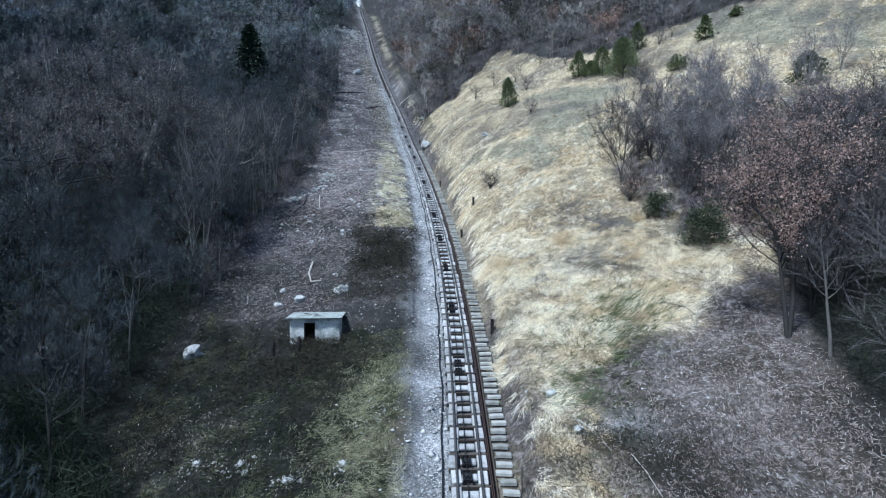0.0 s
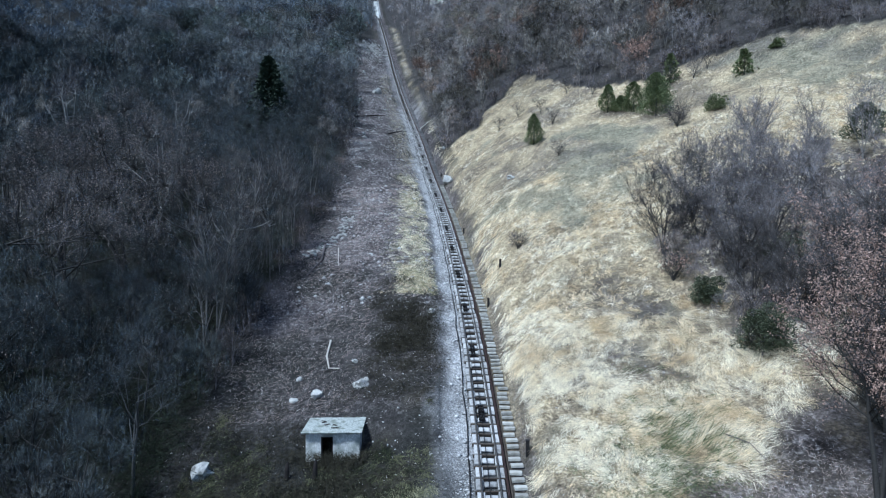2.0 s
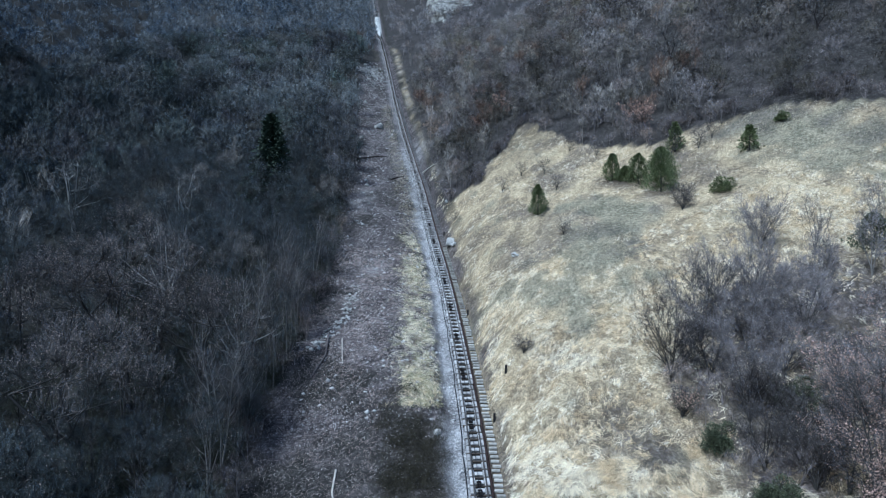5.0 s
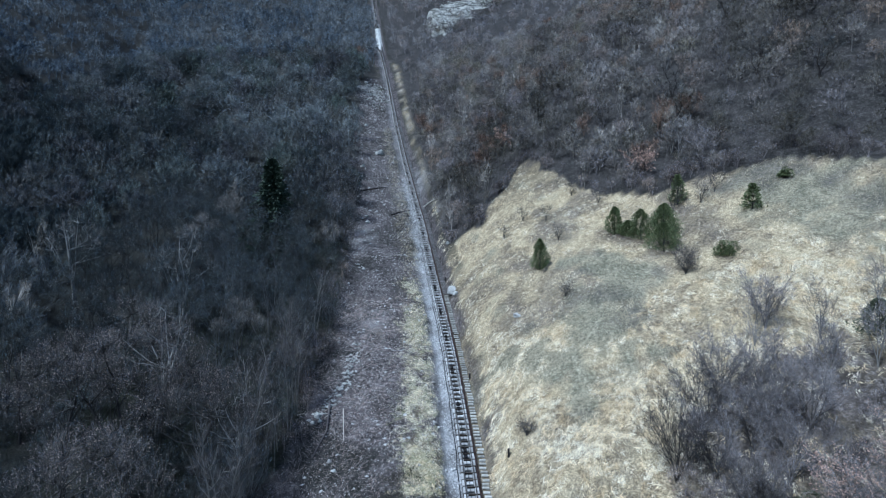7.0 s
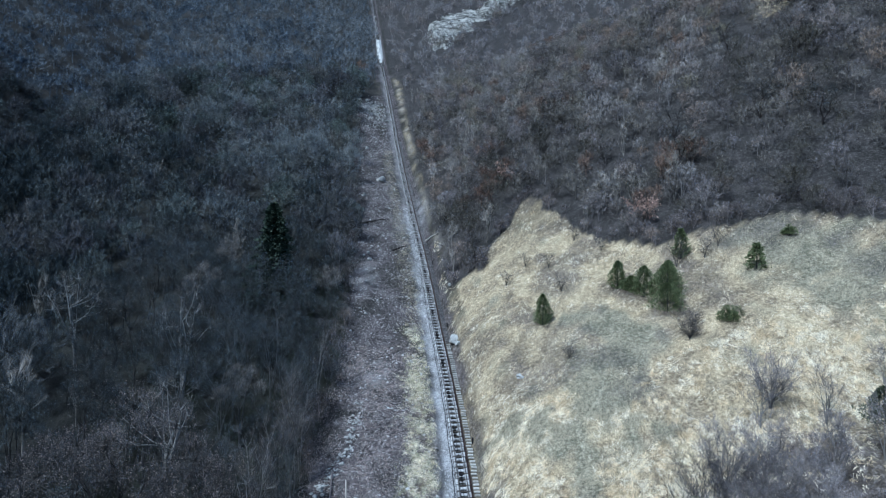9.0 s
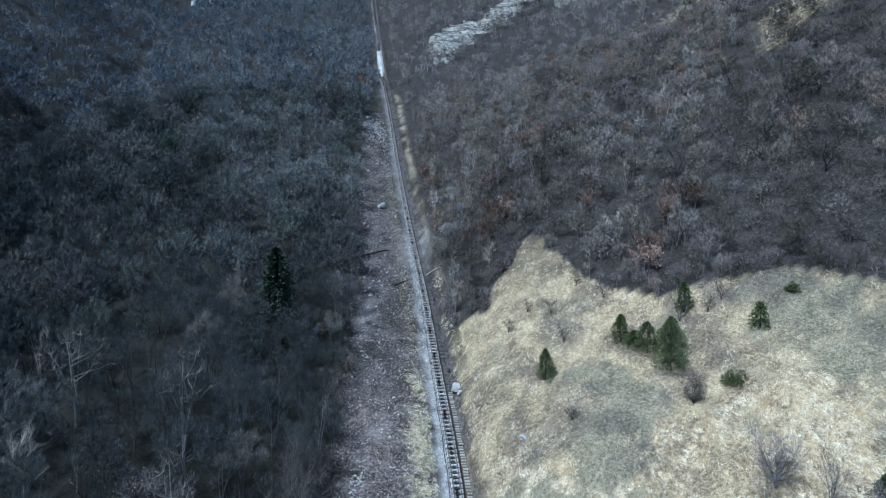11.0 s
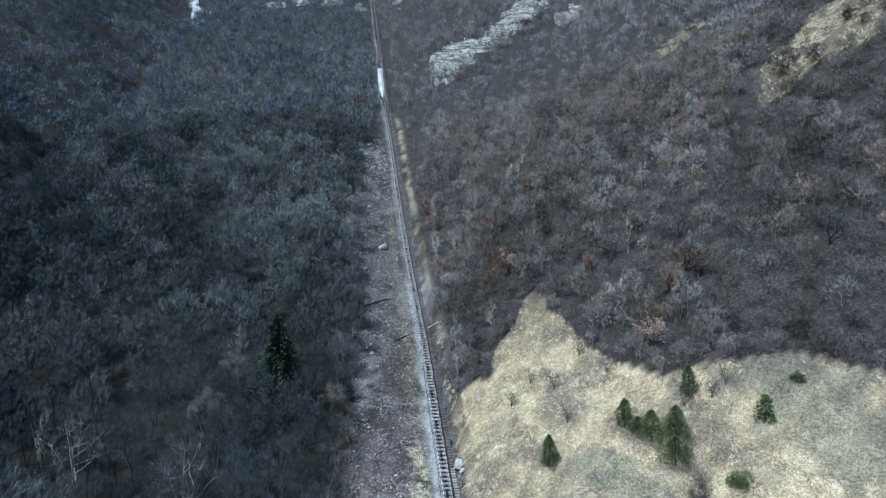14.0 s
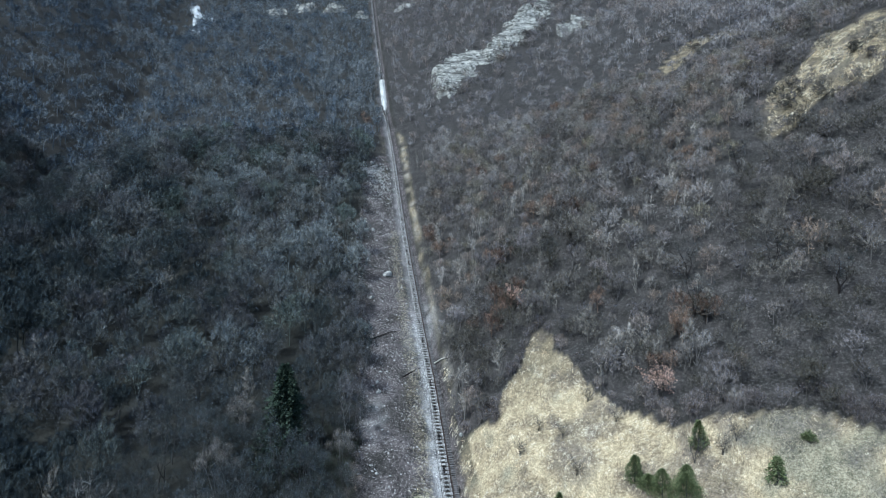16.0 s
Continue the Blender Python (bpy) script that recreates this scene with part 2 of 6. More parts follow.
def sprayed(m, twigs=4.0, fade=0.75, gain=1.0):
    """Parts each spray into fine twigs that thin out towards its tips; trunks stay whole."""
    nt = m.node_tree
    b = nt.nodes["Principled BSDF"]
    at = nt.nodes.new("ShaderNodeAttribute")
    at.attribute_name = "spray"
    sp = nt.nodes.new("ShaderNodeSeparateXYZ")
    nt.links.new(at.outputs["Vector"], sp.inputs[0])

    def calc(op, a, c=0.0, clamp=False):
        n = nt.nodes.new("ShaderNodeMath")
        n.operation, n.use_clamp = op, clamp
        for sock, v in zip(n.inputs, (a, c)):
            if isinstance(v, bpy.types.NodeSocket):
                nt.links.new(v, sock)
            else:
                sock.default_value = v
        return n.outputs[0]
    over = calc("DIVIDE", sp.outputs[0], calc("MAXIMUM", sp.outputs[1], 0.03))
    tent = calc("MULTIPLY", calc("SUBTRACT", 1.0, calc("ABSOLUTE", over)), 2.2, True)
    tip = calc("SUBTRACT", 1.0, calc("MULTIPLY", calc("POWER", sp.outputs[1], 2.0), fade))
    r = nt.nodes.new("ShaderNodeNewGeometry").outputs["Random Per Island"]
    n = nt.nodes.new("ShaderNodeTexNoise")
    n.noise_dimensions = "1D"
    n.inputs["Scale"].default_value, n.inputs["Detail"].default_value = 1.0, 2.0
    nt.links.new(calc("ADD", calc("MULTIPLY", over, twigs), calc("MULTIPLY", r, 400.0)), n.inputs["W"])
    streak = calc("MULTIPLY", calc("SUBTRACT", n.outputs["Fac"], 0.36), 4.0, True)
    alpha = calc("MULTIPLY", calc("MULTIPLY", calc("MULTIPLY", tent, tip), streak), gain, True)
    nt.links.new(calc("MAXIMUM", alpha, sp.outputs[2]), b.inputs["Alpha"])


SPRAY_GAIN = {"haze_twig": 0.75, "haze": 0.5, "twig": 0.9}
for name in ("twig", "haze_twig", "dark_twig", "wood_twig", "pale_twig", "twig_left", "twig_right", "haze", "far_right", "far_left", "pale_stem", "rust_twig"):
    sprayed(MAT[name], gain=SPRAY_GAIN.get(name, 1.0))
MAT["ground"] = ground_material()


def strata(m):
    """Dark bedding cracks, level and ragged, over the cliff's own colour."""
    nt = m.node_tree
    b = nt.nodes["Principled BSDF"]
    old = b.inputs["Base Color"].links[0].from_socket
    mp = nt.nodes.new("ShaderNodeMapping")
    mp.inputs["Scale"].default_value = (0.05, 0.05, 0.7)
    mp.inputs["Rotation"].default_value = (0.25, -0.2, 0)
    n = nt.nodes.new("ShaderNodeTexNoise")
    n.inputs["Scale"].default_value, n.inputs["Detail"].default_value = 1.0, 5
    nt.links.new(nt.nodes.new("ShaderNodeTexCoord").outputs["Object"], mp.inputs["Vector"])
    nt.links.new(mp.outputs[0], n.inputs["Vector"])
    nt.links.new(mixed(nt, 1.0, old, ramp(nt, n.outputs["Fac"], [(0.38, (0.28, 0.28, 0.28)), (0.48, (0.95, 0.95, 0.95)), (0.62, (1.15, 1.15, 1.12))]), "MULTIPLY"), b.inputs["Base Color"])


strata(MAT["cliff"])


# ---- mesh helpers ----
def mesh_from(name, v, faces, mat, smooth=False, tint=None, spray=None):
    """A mesh from vertex rows and one array of equal faces."""
    v, faces = np.asarray(v, np.float32), np.asarray(faces, np.int32)
    me = bpy.data.meshes.new(name)
    n, k = faces.shape
    me.vertices.add(len(v))
    me.vertices.foreach_set("co", v.ravel())
    me.loops.add(n * k)
    me.loops.foreach_set("vertex_index", faces.ravel())
    me.polygons.add(n)
    me.polygons.foreach_set("loop_start", np.arange(n, dtype=np.int32) * k)
    if smooth:
        me.polygons.foreach_set("use_smooth", np.ones(n, dtype=bool))
    me.materials.append(MAT[mat])
    me.update(calc_edges=True)
    if tint is not None:
        me.attributes.new("tint", "FLOAT", "POINT").data.foreach_set("value", np.asarray(tint, np.float32))
    if spray is not None:
        me.attributes.new("spray", "FLOAT_VECTOR", "POINT").data.foreach_set("vector", np.asarray(spray, np.float32).ravel())
    return me


def under(ob, parent):
    ob.parent = parent
    return ob


def part(name, bm, mat, parent, label=""):
    """Links a bmesh as one mesh object under a thing or a part."""
    me = bpy.data.meshes.new(name)
    bm.to_mesh(me)
    bm.free()
    me.materials.append(MAT[mat])
    ob = new(name, me)
    ob.parent = parent
    return tagged(ob, label)


def box(bm, lo, hi, bevel=0.0, turn=None):
    m = Matrix.Translation([(p + q) / 2 for p, q in zip(lo, hi)]) @ Matrix.Diagonal([q - p for p, q in zip(lo, hi)] + [1])
    made = bmesh.ops.create_cube(bm, size=1, matrix=(turn @ m) if turn else m)
    if bevel:
        edges = list({e for v in made["verts"] for e in v.link_edges})
        bmesh.ops.bevel(bm, geom=edges, offset=bevel, segments=1, affect="EDGES")
    return bm


def tube(points, radii, sides):
    """Tapered tubes along a polyline, as triangles."""
    points, radii = np.asarray(points, float), np.asarray(radii, float)
    axis = np.gradient(points, axis=0)
    axis /= np.linalg.norm(axis, axis=1)[:, None] + 1e-9
    ref = np.where(np.abs(axis[:, 2:3]) > 0.9, [[1.0, 0, 0]], [[0, 0, 1.0]])
    u = np.cross(axis, ref)
    u /= np.linalg.norm(u, axis=1)[:, None] + 1e-9
    w = np.cross(axis, u)
    ang = np.arange(sides) * 2 * np.pi / sides
    ring = points[:, None] + radii[:, None, None] * (np.cos(ang)[None, :, None] * u[:, None] + np.sin(ang)[None, :, None] * w[:, None])
    n = len(points)
    i, j = np.meshgrid(np.arange(n - 1), np.arange(sides), indexing="ij")
    p, q = i * sides + j, i * sides + (j + 1) % sides
    f = np.concatenate([np.stack([p, q, q + sides], -1).reshape(-1, 3), np.stack([p, q + sides, p + sides], -1).reshape(-1, 3)])
    return ring.reshape(-1, 3), f


def gather(pieces):
    """Joins (verts, faces) pairs."""
    vs, fs, n = [], [], 0
    for v, f in pieces:
        vs.append(v)
        fs.append(np.asarray(f) + n)
        n += len(v)
    return np.concatenate(vs), np.concatenate(fs)


def slivers(rng, start, way, width, face=None, loose=0.4):
    """Thin tapering blades, one triangle each; face: the way that they roughly look."""
    side = np.cross(way, rng.normal(size=way.shape) if face is None else face + rng.normal(0, loose, way.shape))
    side *= (np.asarray(width) / 2 / (np.linalg.norm(side, axis=1) + 1e-9))[:, None]
    v = np.stack([start - side, start + side, start + way], 1).reshape(-1, 3)
    return v, np.arange(len(v)).reshape(-1, 3)


FAN = np.array([(0, 0, 0), (-1, 1, 0), (1, 1, 0)], float)


def fans(rng, start, way, width, face=None, loose=0.4):
    """Sprays of fine twigs that open from a point, one triangle each; the material parts them into twigs."""
    side = np.cross(way, rng.normal(size=way.shape) if face is None else face + rng.normal(0, loose, way.shape))
    side *= (np.asarray(width) / 2 / (np.linalg.norm(side, axis=1) + 1e-9))[:, None]
    v = np.stack([start, start + way - side, start + way + side], 1).reshape(-1, 3)
    return v, np.arange(len(v)).reshape(-1, 3)


def crown_mesh(t, mat):
    return mesh_from("crown", *t, mat, spray=np.tile(FAN, (len(t[0]) // 3, 1)))


def stamp(v, f, places):
    """Copies of one piece, joined: places are rows of x, y, z, turn, scale, height."""
    places = np.asarray(places, float)
    c, s = np.cos(places[:, 3])[:, None], np.sin(places[:, 3])[:, None]
    x = (v[None, :, 0] * c - v[None, :, 1] * s) * places[:, 4:5] + places[:, 0:1]
    y = (v[None, :, 0] * s + v[None, :, 1] * c) * places[:, 4:5] + places[:, 1:2]
    z = v[None, :, 2] * places[:, 5:6] + places[:, 2:3]
    n = len(places)
    return np.stack([x, y, z], -1).reshape(-1, 3), (f[None] + (np.arange(n) * len(v))[:, None, None]).reshape(-1, 3)


def jittered(rng, x0, x1, y0, y1, step):
    """Places on a shaken grid."""
    gx, gy = np.meshgrid(np.arange(x0, x1, step), np.arange(y0, y1, step))
    p = np.stack([gx.ravel(), gy.ravel()], 1)
    return p + rng.uniform(-0.48, 0.48, p.shape) * step



# ---- the lie of the land ----
TRACK_Y = [-400, 0, 22, 34, 41, 52, 68, 87, 108, 133.5, 169, 219, 300, 369, 495, 900, 1500]
TRACK_X = [1.2, 1.2, 1.2, 1.0, 0.7, 0.1, -1.4, -3.7, -7.2, -11.6, -18.9, -28.9, -44.5, -59, -83, -165, -285]
RISE_Y = [-900, -400, 0, 20, 35.5, 57, 85.6, 105, 118, 144, 185, 203.7, 224, 262, 300, 405, 520, 1250, 1500, 3200]
RISE_Z = [-110, -95, 2.5, 9.2, 14.4, 21.8, 32.6, 40.9, 47, 60, 81.5, 92, 103.5, 126, 148, 212, 285, 800, 860, 700]
TAPS = np.linspace(-7, 7, 9)


def track_x(y):
    y = np.asarray(y, float)
    return sum(np.interp(y + d, TRACK_Y, TRACK_X) for d in TAPS) / 9


def track_z(y):
    y = np.asarray(y, float)
    return sum(np.interp(y + d, RISE_Y, RISE_Z) for d in TAPS) / 9


# cross-sections: height over the rails at stations along and across the line
ALONG = [20, 42, 64, 90, 120, 165, 210, 260, 400]
RIGHT_S = [0, 2.5, 3.6, 8, 16, 28, 50, 75, 110, 200, 3000]
LEFT_S = [0, 2.5, 3.6, 8, 16, 28, 50, 75, 110, 200, 3000]
RIGHT_D = [
    (0, 0, 0.4, 1.1, 1.8, 4.5, 9, 14, 20, 38, 250), (0, 0, 1.0, 2.3, 4.2, 7.7, 14, 22, 34, 60, 300),
    (0, 0, 1.8, 5.4, 8.9, 12.7, 19, 29, 45, 80, 300), (0, 0, 2.0, 6.0, 10.3, 14, 24, 36, 54, 90, 300),
    (0, 0, 1.8, 5.5, 11, 16.2, 28, 43, 67, 118, 310), (0, 0, 1.5, 4, 9, 16, 26.5, 45, 73, 132, 320),
    (0, 0, 1, 3, 6, 10.5, 20, 38, 62, 118, 310), (0, 0, 1, 2.5, 5, 9, 16, 25, 38, 75, 250), (0, 0, 1, 2, 4, 7, 12, 18, 27, 60, 200)]
LEFT_D = [
    (0, 0, -0.3, -0.8, -2.5, -3, -2, 0, 2, 5, 60), (0, 0, 0, -0.6, -1.8, -1, 2, 4, 6, 9, 80),
    (0, 0, 0.7, 1.5, 0.2, 1.5, 5, 7, 9, 12, 80), (0, 0, 0.2, 0.4, 0.3, 2, 5, 8, 10, 12, 80),
    (0, 0, 0, 0.2, 1, 3, 4, 5, 7, 10, 60), (0, 0, 0, 0.5, 2, 4, 5, 6, 7, 9, 40),
    (0, 0, 0, 0.5, 2.5, 5, 6, 6, 5, 6, 30), (0, 0, 0.2, 1, 3, 6, 7, 7, 6, 4, 20), (0, 0, 0.2, 1, 3, 5, 6, 5, 3, 0, 0)]


def section(s, y):
    out = 0
    for d in (-8, -3, 3, 8):
        k = np.clip(np.interp(y + d, ALONG, range(len(ALONG))), 0, len(ALONG) - 1.001)
        i, f = k.astype(int), k - k.astype(int)
        for side, across, table in ((1, RIGHT_S, RIGHT_D), (-1, LEFT_S, LEFT_D)):
            rows = np.array(table)
            for e in (-0.12, 0.12):
                r = np.abs(s) * (1 + e)
                c = np.clip(np.interp(r, across, range(len(across))), 0, len(across) - 1.001)
                j, g = c.astype(int), c - c.astype(int)
                a = rows[i, j] * (1 - g) + rows[i, j + 1] * g
                b = rows[i + 1, j] * (1 - g) + rows[i + 1, j + 1] * g
                out = out + np.where(s * side > 0, a * (1 - f) + b * f, 0) / 8
    return out


def wave(x, y, size, seed):
    """Soft value noise from -1 to 1, in plain arithmetic."""
    u, v = np.asarray(x, float) / size + seed * 17.3, np.asarray(y, float) / size - seed * 9.1
    i, j = np.floor(u).astype(np.int64), np.floor(v).astype(np.int64)
    f, g = u - i, v - j
    f, g = f * f * (3 - 2 * f), g * g * (3 - 2 * g)

    def h(a, b):
        n = (a * 374761393 + b * 668265263 + seed * 1274126177) & 0x7FFFFFFF
        n = ((n ^ (n >> 13)) * 1274126177) & 0x7FFFFFFF
        return ((n ^ (n >> 16)) & 0xFFFF) / 32767.5 - 1
    return (h(i, j) * (1 - f) + h(i + 1, j) * f) * (1 - g) + (h(i, j + 1) * (1 - f) + h(i + 1, j + 1) * f) * g


def ground(x, y):
    """Height of the hillside."""
    x, y = np.asarray(x, float), np.asarray(y, float)
    s = x - track_x(y)
    far = np.clip((np.abs(s) - 3) / 12, 0, 1)
    z = track_z(y) + section(s, y)
    z = z + far * (wave(x, y, 9, 1) * 0.45 + wave(x, y, 3.1, 2) * 0.16) + np.clip((np.abs(s) - 2.4) / 3, 0, 1) * (wave(x, y, 1.3, 3) * 0.07 + np.clip(s / 4, 0, 1) * np.clip((130 - y) / 10, 0, 1) * wave(x, y, 1.9, 9) * 0.2)
    big = np.clip((np.abs(s) - 60) / 200, 0, 1)
    z = z + big * (wave(x, y, 160, 4) * 22 + wave(x, y, 60, 5) * 7)
    up_right = np.clip((s - 14) / 30, 0, 1) * np.clip((y - 128) / 30, 0, 1)
    z = z + up_right * 4.6 * wave((x - 0.75 * y) * 0.9, (x + y) * 0.28, 26, 7)
    # the ravine on the far left and the steep slope behind it
    d = -s - np.interp(y, [0, 150, 240, 320, 450, 650, 900], [150, 150, 143, 150, 185, 226, 280]) - 5 * wave(x, y, 30, 8)
    z = z - np.clip(d * 0.7, 0, 17) + np.maximum(d - 34, 0) * 0.75
    # the levelled yard before the hut
    yard = np.clip((2.9 - np.abs(x + 9.0)) / 1.3, 0, 1) * np.clip((y - 34.2) / 0.4, 0, 1) * np.clip((38.6 - y) / 0.3, 0, 1)
    z = z - yard * np.maximum(z - 13.2 - 0.04 * wave(x, y, 0.7, 6), 0)
    return z - 0.42 * np.clip((2.75 - np.abs(s)) / 0.4, 0, 1)


# ---- what grows where ----
LEFT_EDGE_Y = [0, 20, 36, 52, 64, 74, 84, 100, 135, 200, 255, 280, 296, 310]
LEFT_EDGE_S = [20, 18.5, 20, 21.5, 20.5, 20, 18.5, 18, 17.5, 17, 16, 13, 6, 4.5]
RIGHT_EDGE_S = [2, 5, 11, 14, 24, 28, 30, 38, 46, 56, 61, 66, 100, 160, 260]
RIGHT_EDGE_Y = [116, 116, 115, 119, 134, 122, 111, 100, 96, 91.5, 86, 82, 78, 85, 130]


def wood(x, y):
    """1 inside the woods, 0 in the open, for the trees' feet and the ground's litter."""
    s = x - track_x(y)
    rag = wave(x, y, 7, 11) * np.interp(y, [90, 150], [1.6, 2.6])
    left = (s < 0) & (-s > np.interp(y, LEFT_EDGE_Y, LEFT_EDGE_S) + rag)
    right = (s > 0) & (y > np.interp(s, RIGHT_EDGE_S, RIGHT_EDGE_Y) + rag * 1.3) & (s > np.interp(y, [120, 150, 200, 310, 340, 420], [2, 5.0, 6.0, 8.4, 5, 4]) + 0.5 * rag)
    low = (s > 0) & (y < 46) & (s > np.interp(y, [0, 24, 30, 38, 46], [17, 18, 19.5, 22.5, 34]))
    bare = np.zeros(np.shape(s), bool)
    for cx, cy, rx, ry, turn in GLADES:
        c, n = math.cos(turn), math.sin(turn)
        u, v = (x - cx) * c + (y - cy) * n, -(x - cx) * n + (y - cy) * c
        bare |= (u / rx) ** 2 + (v / ry) ** 2 < 0.9 + 0.5 * wave(x, y, 9, 12) + 0.5 * wave(x, y, 4, 13)
    return (left | right | low) & ~bare & (np.abs(s) > np.where(y > 300, 5.5, 4))


# openings in the upper woods: two straw-coloured glades and the cliffs
GLADES = [(94, 160, 9, 13, -0.9), (110, 165, 14, 22, -0.95), (132, 318, 9, 42, -0.85), (14, 128, 3, 5, 0), (140, 330, 6, 22, -0.75)]


def olive(x, y):
    """Where the withered grass is short and grey-green rather than blond."""
    w = 0.75 * wave(x, y, 9, 61) + 0.85 * wave(x, y, 3.4, 62) + 0.6 * wave(x, y, 1.2, 66) - 0.70
    for cx, cy, r in ((17, 75, 10), (20, 84, 6), (15, 63, 6), (46, 78, 9), (55, 74, 10), (62, 84, 9), (42, 92, 5), (50, 87, 7), (57, 64, 9)):
        w = w + 0.85 * np.exp(-((x - cx) ** 2 + (y - cy) ** 2) / r ** 2)
    return np.clip(w * 1.4, 0, 1)


def scrub(x, y):
    """The leaf-strewn ground under the thicket on the open slope."""
    u, v = (x - 29) * 0.87 + (y - 52) * 0.5, -(x - 29) * 0.5 + (y - 52) * 0.87
    low = 1.6 - 1.6 * (((x - 21.5) / 5.5) ** 2 + ((y - 42.5) / 6.0) ** 2)
    return np.clip(np.maximum(2.2 - 2.0 * ((u / 13.5) ** 2 + (v / 8.5) ** 2), low) + 0.7 * wave(x, y, 4, 67), 0, 1)


def axis_steps(spans):
    out = []
    for a, b, d in spans:
        out += list(np.arange(a, b, d))
    return np.array(out + [spans[-1][1]])


def build_ground():
    sx = axis_steps([(-2600, -700, 190), (-700, -240, 23), (-240, -60, 4), (-60, -24, 1.2), (-24, -3, 0.7), (-3, 3, 0.4), (3, 34, 0.7), (34, 70, 1.5), (70, 200, 3.5), (200, 700, 22), (700, 2600, 190)])
    sy = axis_steps([(-2400, -200, 110), (-200, 0, 10), (0, 18, 1.0), (18, 110, 0.8), (110, 170, 1.3), (170, 300, 2.5), (300, 480, 4), (480, 1300, 16), (1300, 3200, 190)])
    s, y = np.meshgrid(sx, sy)
    x = s + track_x(y)
    z = ground(x, y)
    z += np.where(wood(x, y), 0, 1) * (np.abs(s) > 2.6) * (np.abs(s) < 60) * (y > 10) * (y < 300) * np.random.default_rng(3).normal(0, 0.035, s.shape)
    rows, cols = s.shape
    i, j = np.meshgrid(np.arange(rows - 1), np.arange(cols - 1), indexing="ij")
    p = i * cols + j
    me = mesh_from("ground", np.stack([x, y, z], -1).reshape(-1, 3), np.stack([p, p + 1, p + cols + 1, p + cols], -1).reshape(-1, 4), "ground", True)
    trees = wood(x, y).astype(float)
    verge = np.interp(np.abs(s + wave(x, y, 2.5, 21) * 0.8 + wave(x, y, 0.9, 31) * 0.4), [1.9, 3.5], [1, 0]) * (s < 0) * np.interp(y, [80, 125, 170], [1, 0.8, 0.3]) * np.clip(0.8 + 0.6 * wave(x, y, 1.6, 68), 0.4, 1) + (s > 0) * (s < 0.95) * (y < 95)
    open_right = (s > 0) * (1 - trees)
    worn = np.clip(1.3 * wave(x, y, 6.5, 22) + 0.9 * wave(x, y, 2.2, 23) + 0.1, 0, 1)
    low_slash = np.clip((27.5 + 0.36 * s - y + 2.5 * wave(x, y, 3, 24)) / 3, 0, 1) * np.clip((s - 4) / 4, 0, 1)
    foot_strip = np.clip((3.5 + 0.9 * wave(x, y, 2.4, 30) - s) / 0.8, 0, 1) * (s > 0)
    straw = open_right * np.where((s > 50) & (y > 120), 0.5, np.interp(y, [112, 124, 170, 230], [1, 0.5, 0.25, 0.12])) * (1 - np.clip(0.75 * low_slash + 0.4 * foot_strip + 0.25 * worn, 0, 1))
    bank = np.exp(-((s + 5.0 + wave(x, y, 4, 26)) / 1.9) ** 2) * np.interp(y + 3 * wave(x, y, 3, 27), [20, 28, 34, 55, 60, 92, 100, 130], [0.9, 0.9, 0.1, 0.1, 1, 1, 0.35, 0.15])
    bank *= np.clip(0.45 + 0.8 * wave(x, y, 1.8, 28), 0, 1) * 0.8
    heath = scrub(x, y) * open_right
    cut = (np.exp(-(((x - 11.5) * 0.6 + (y - 40.5) * 0.8) / 1.7) ** 2 - (((x - 11.5) * 0.8 - (y - 40.5) * 0.6) / 7) ** 2) + 0.8 * np.exp(-((x - 11.5) / 2.6) ** 2 - ((y - 50) / 4) ** 2) + 0.8 * np.exp(-((x - 14.5) / 2.5) ** 2 - ((y - 45.5) / 3) ** 2)) * np.clip(0.9 + wave(x, y, 1.7, 69), 0, 1)
    cut = np.clip(cut, 0, 1)
    straw = straw * (1 - 0.55 * heath) * (1 - 0.8 * cut * open_right)
    straw = np.clip(straw + bank * (s < 0), 0, 1)
    stony = np.exp(-((s - np.interp(y, [120, 200, 310], [4.2, 4.6, 6.0]) + 0.6 * wave(x, y, 5, 70)) / np.interp(y, [120, 200, 310], [0.8, 1.1, 1.7])) ** 2) * 0.8 * np.interp(y, [112, 125, 310, 335], [0, 1, 1, 0]) * np.clip(0.6 + 0.9 * wave(x, y, 4, 71), 0, 1)
    slash = np.clip((s < 0) * (1 - trees) * (1 - bank) * np.interp(y + 5 * wave(x, y, 6, 29), [34, 44, 62], [0.1, 0.5, 1]) * np.clip(np.interp(y, [90, 130], [0.5, 0.6]) + np.interp(y, [90, 130], [0.7, 0.95]) * wave(x, y, 5, 72) + 0.45 * wave(x, y, 1.8, 73), 0.08, 1) + open_right * (0.7 * low_slash + 0.4 * worn + 0.5 * foot_strip * (s > 2.4) + 0.25 * (s < 2.4)), 0, 1)
    slash = np.clip(slash + 0.30 * trees * (s > 0) * (y > 70) + 0.12 * trees * (s < 0) * (y > 250), 0, 1)
    slash = np.clip(slash + 0.45 * heath + 0.6 * cut * open_right, 0, 1)
    # above y 92: dark track soil, and the cutting's shadow painted beside it
    slash = np.maximum(slash * (1 - stony), 0.8 * ((s > -1.3) & (s < 3.1) & (y > 92)))
    straw = straw * np.where((s > 0) & (s < 5.5), np.interp(y, [95, 118], [1, 0.15]), 1)
    straw = np.clip(straw + np.interp(y, [150, 210], [0.3, 0.8]) * stony, 0, 1)
    verge = np.clip(verge + 0.5 * stony * np.clip(0.5 + wave(x, y, 1.5, 79), 0, 1), 0, 1)
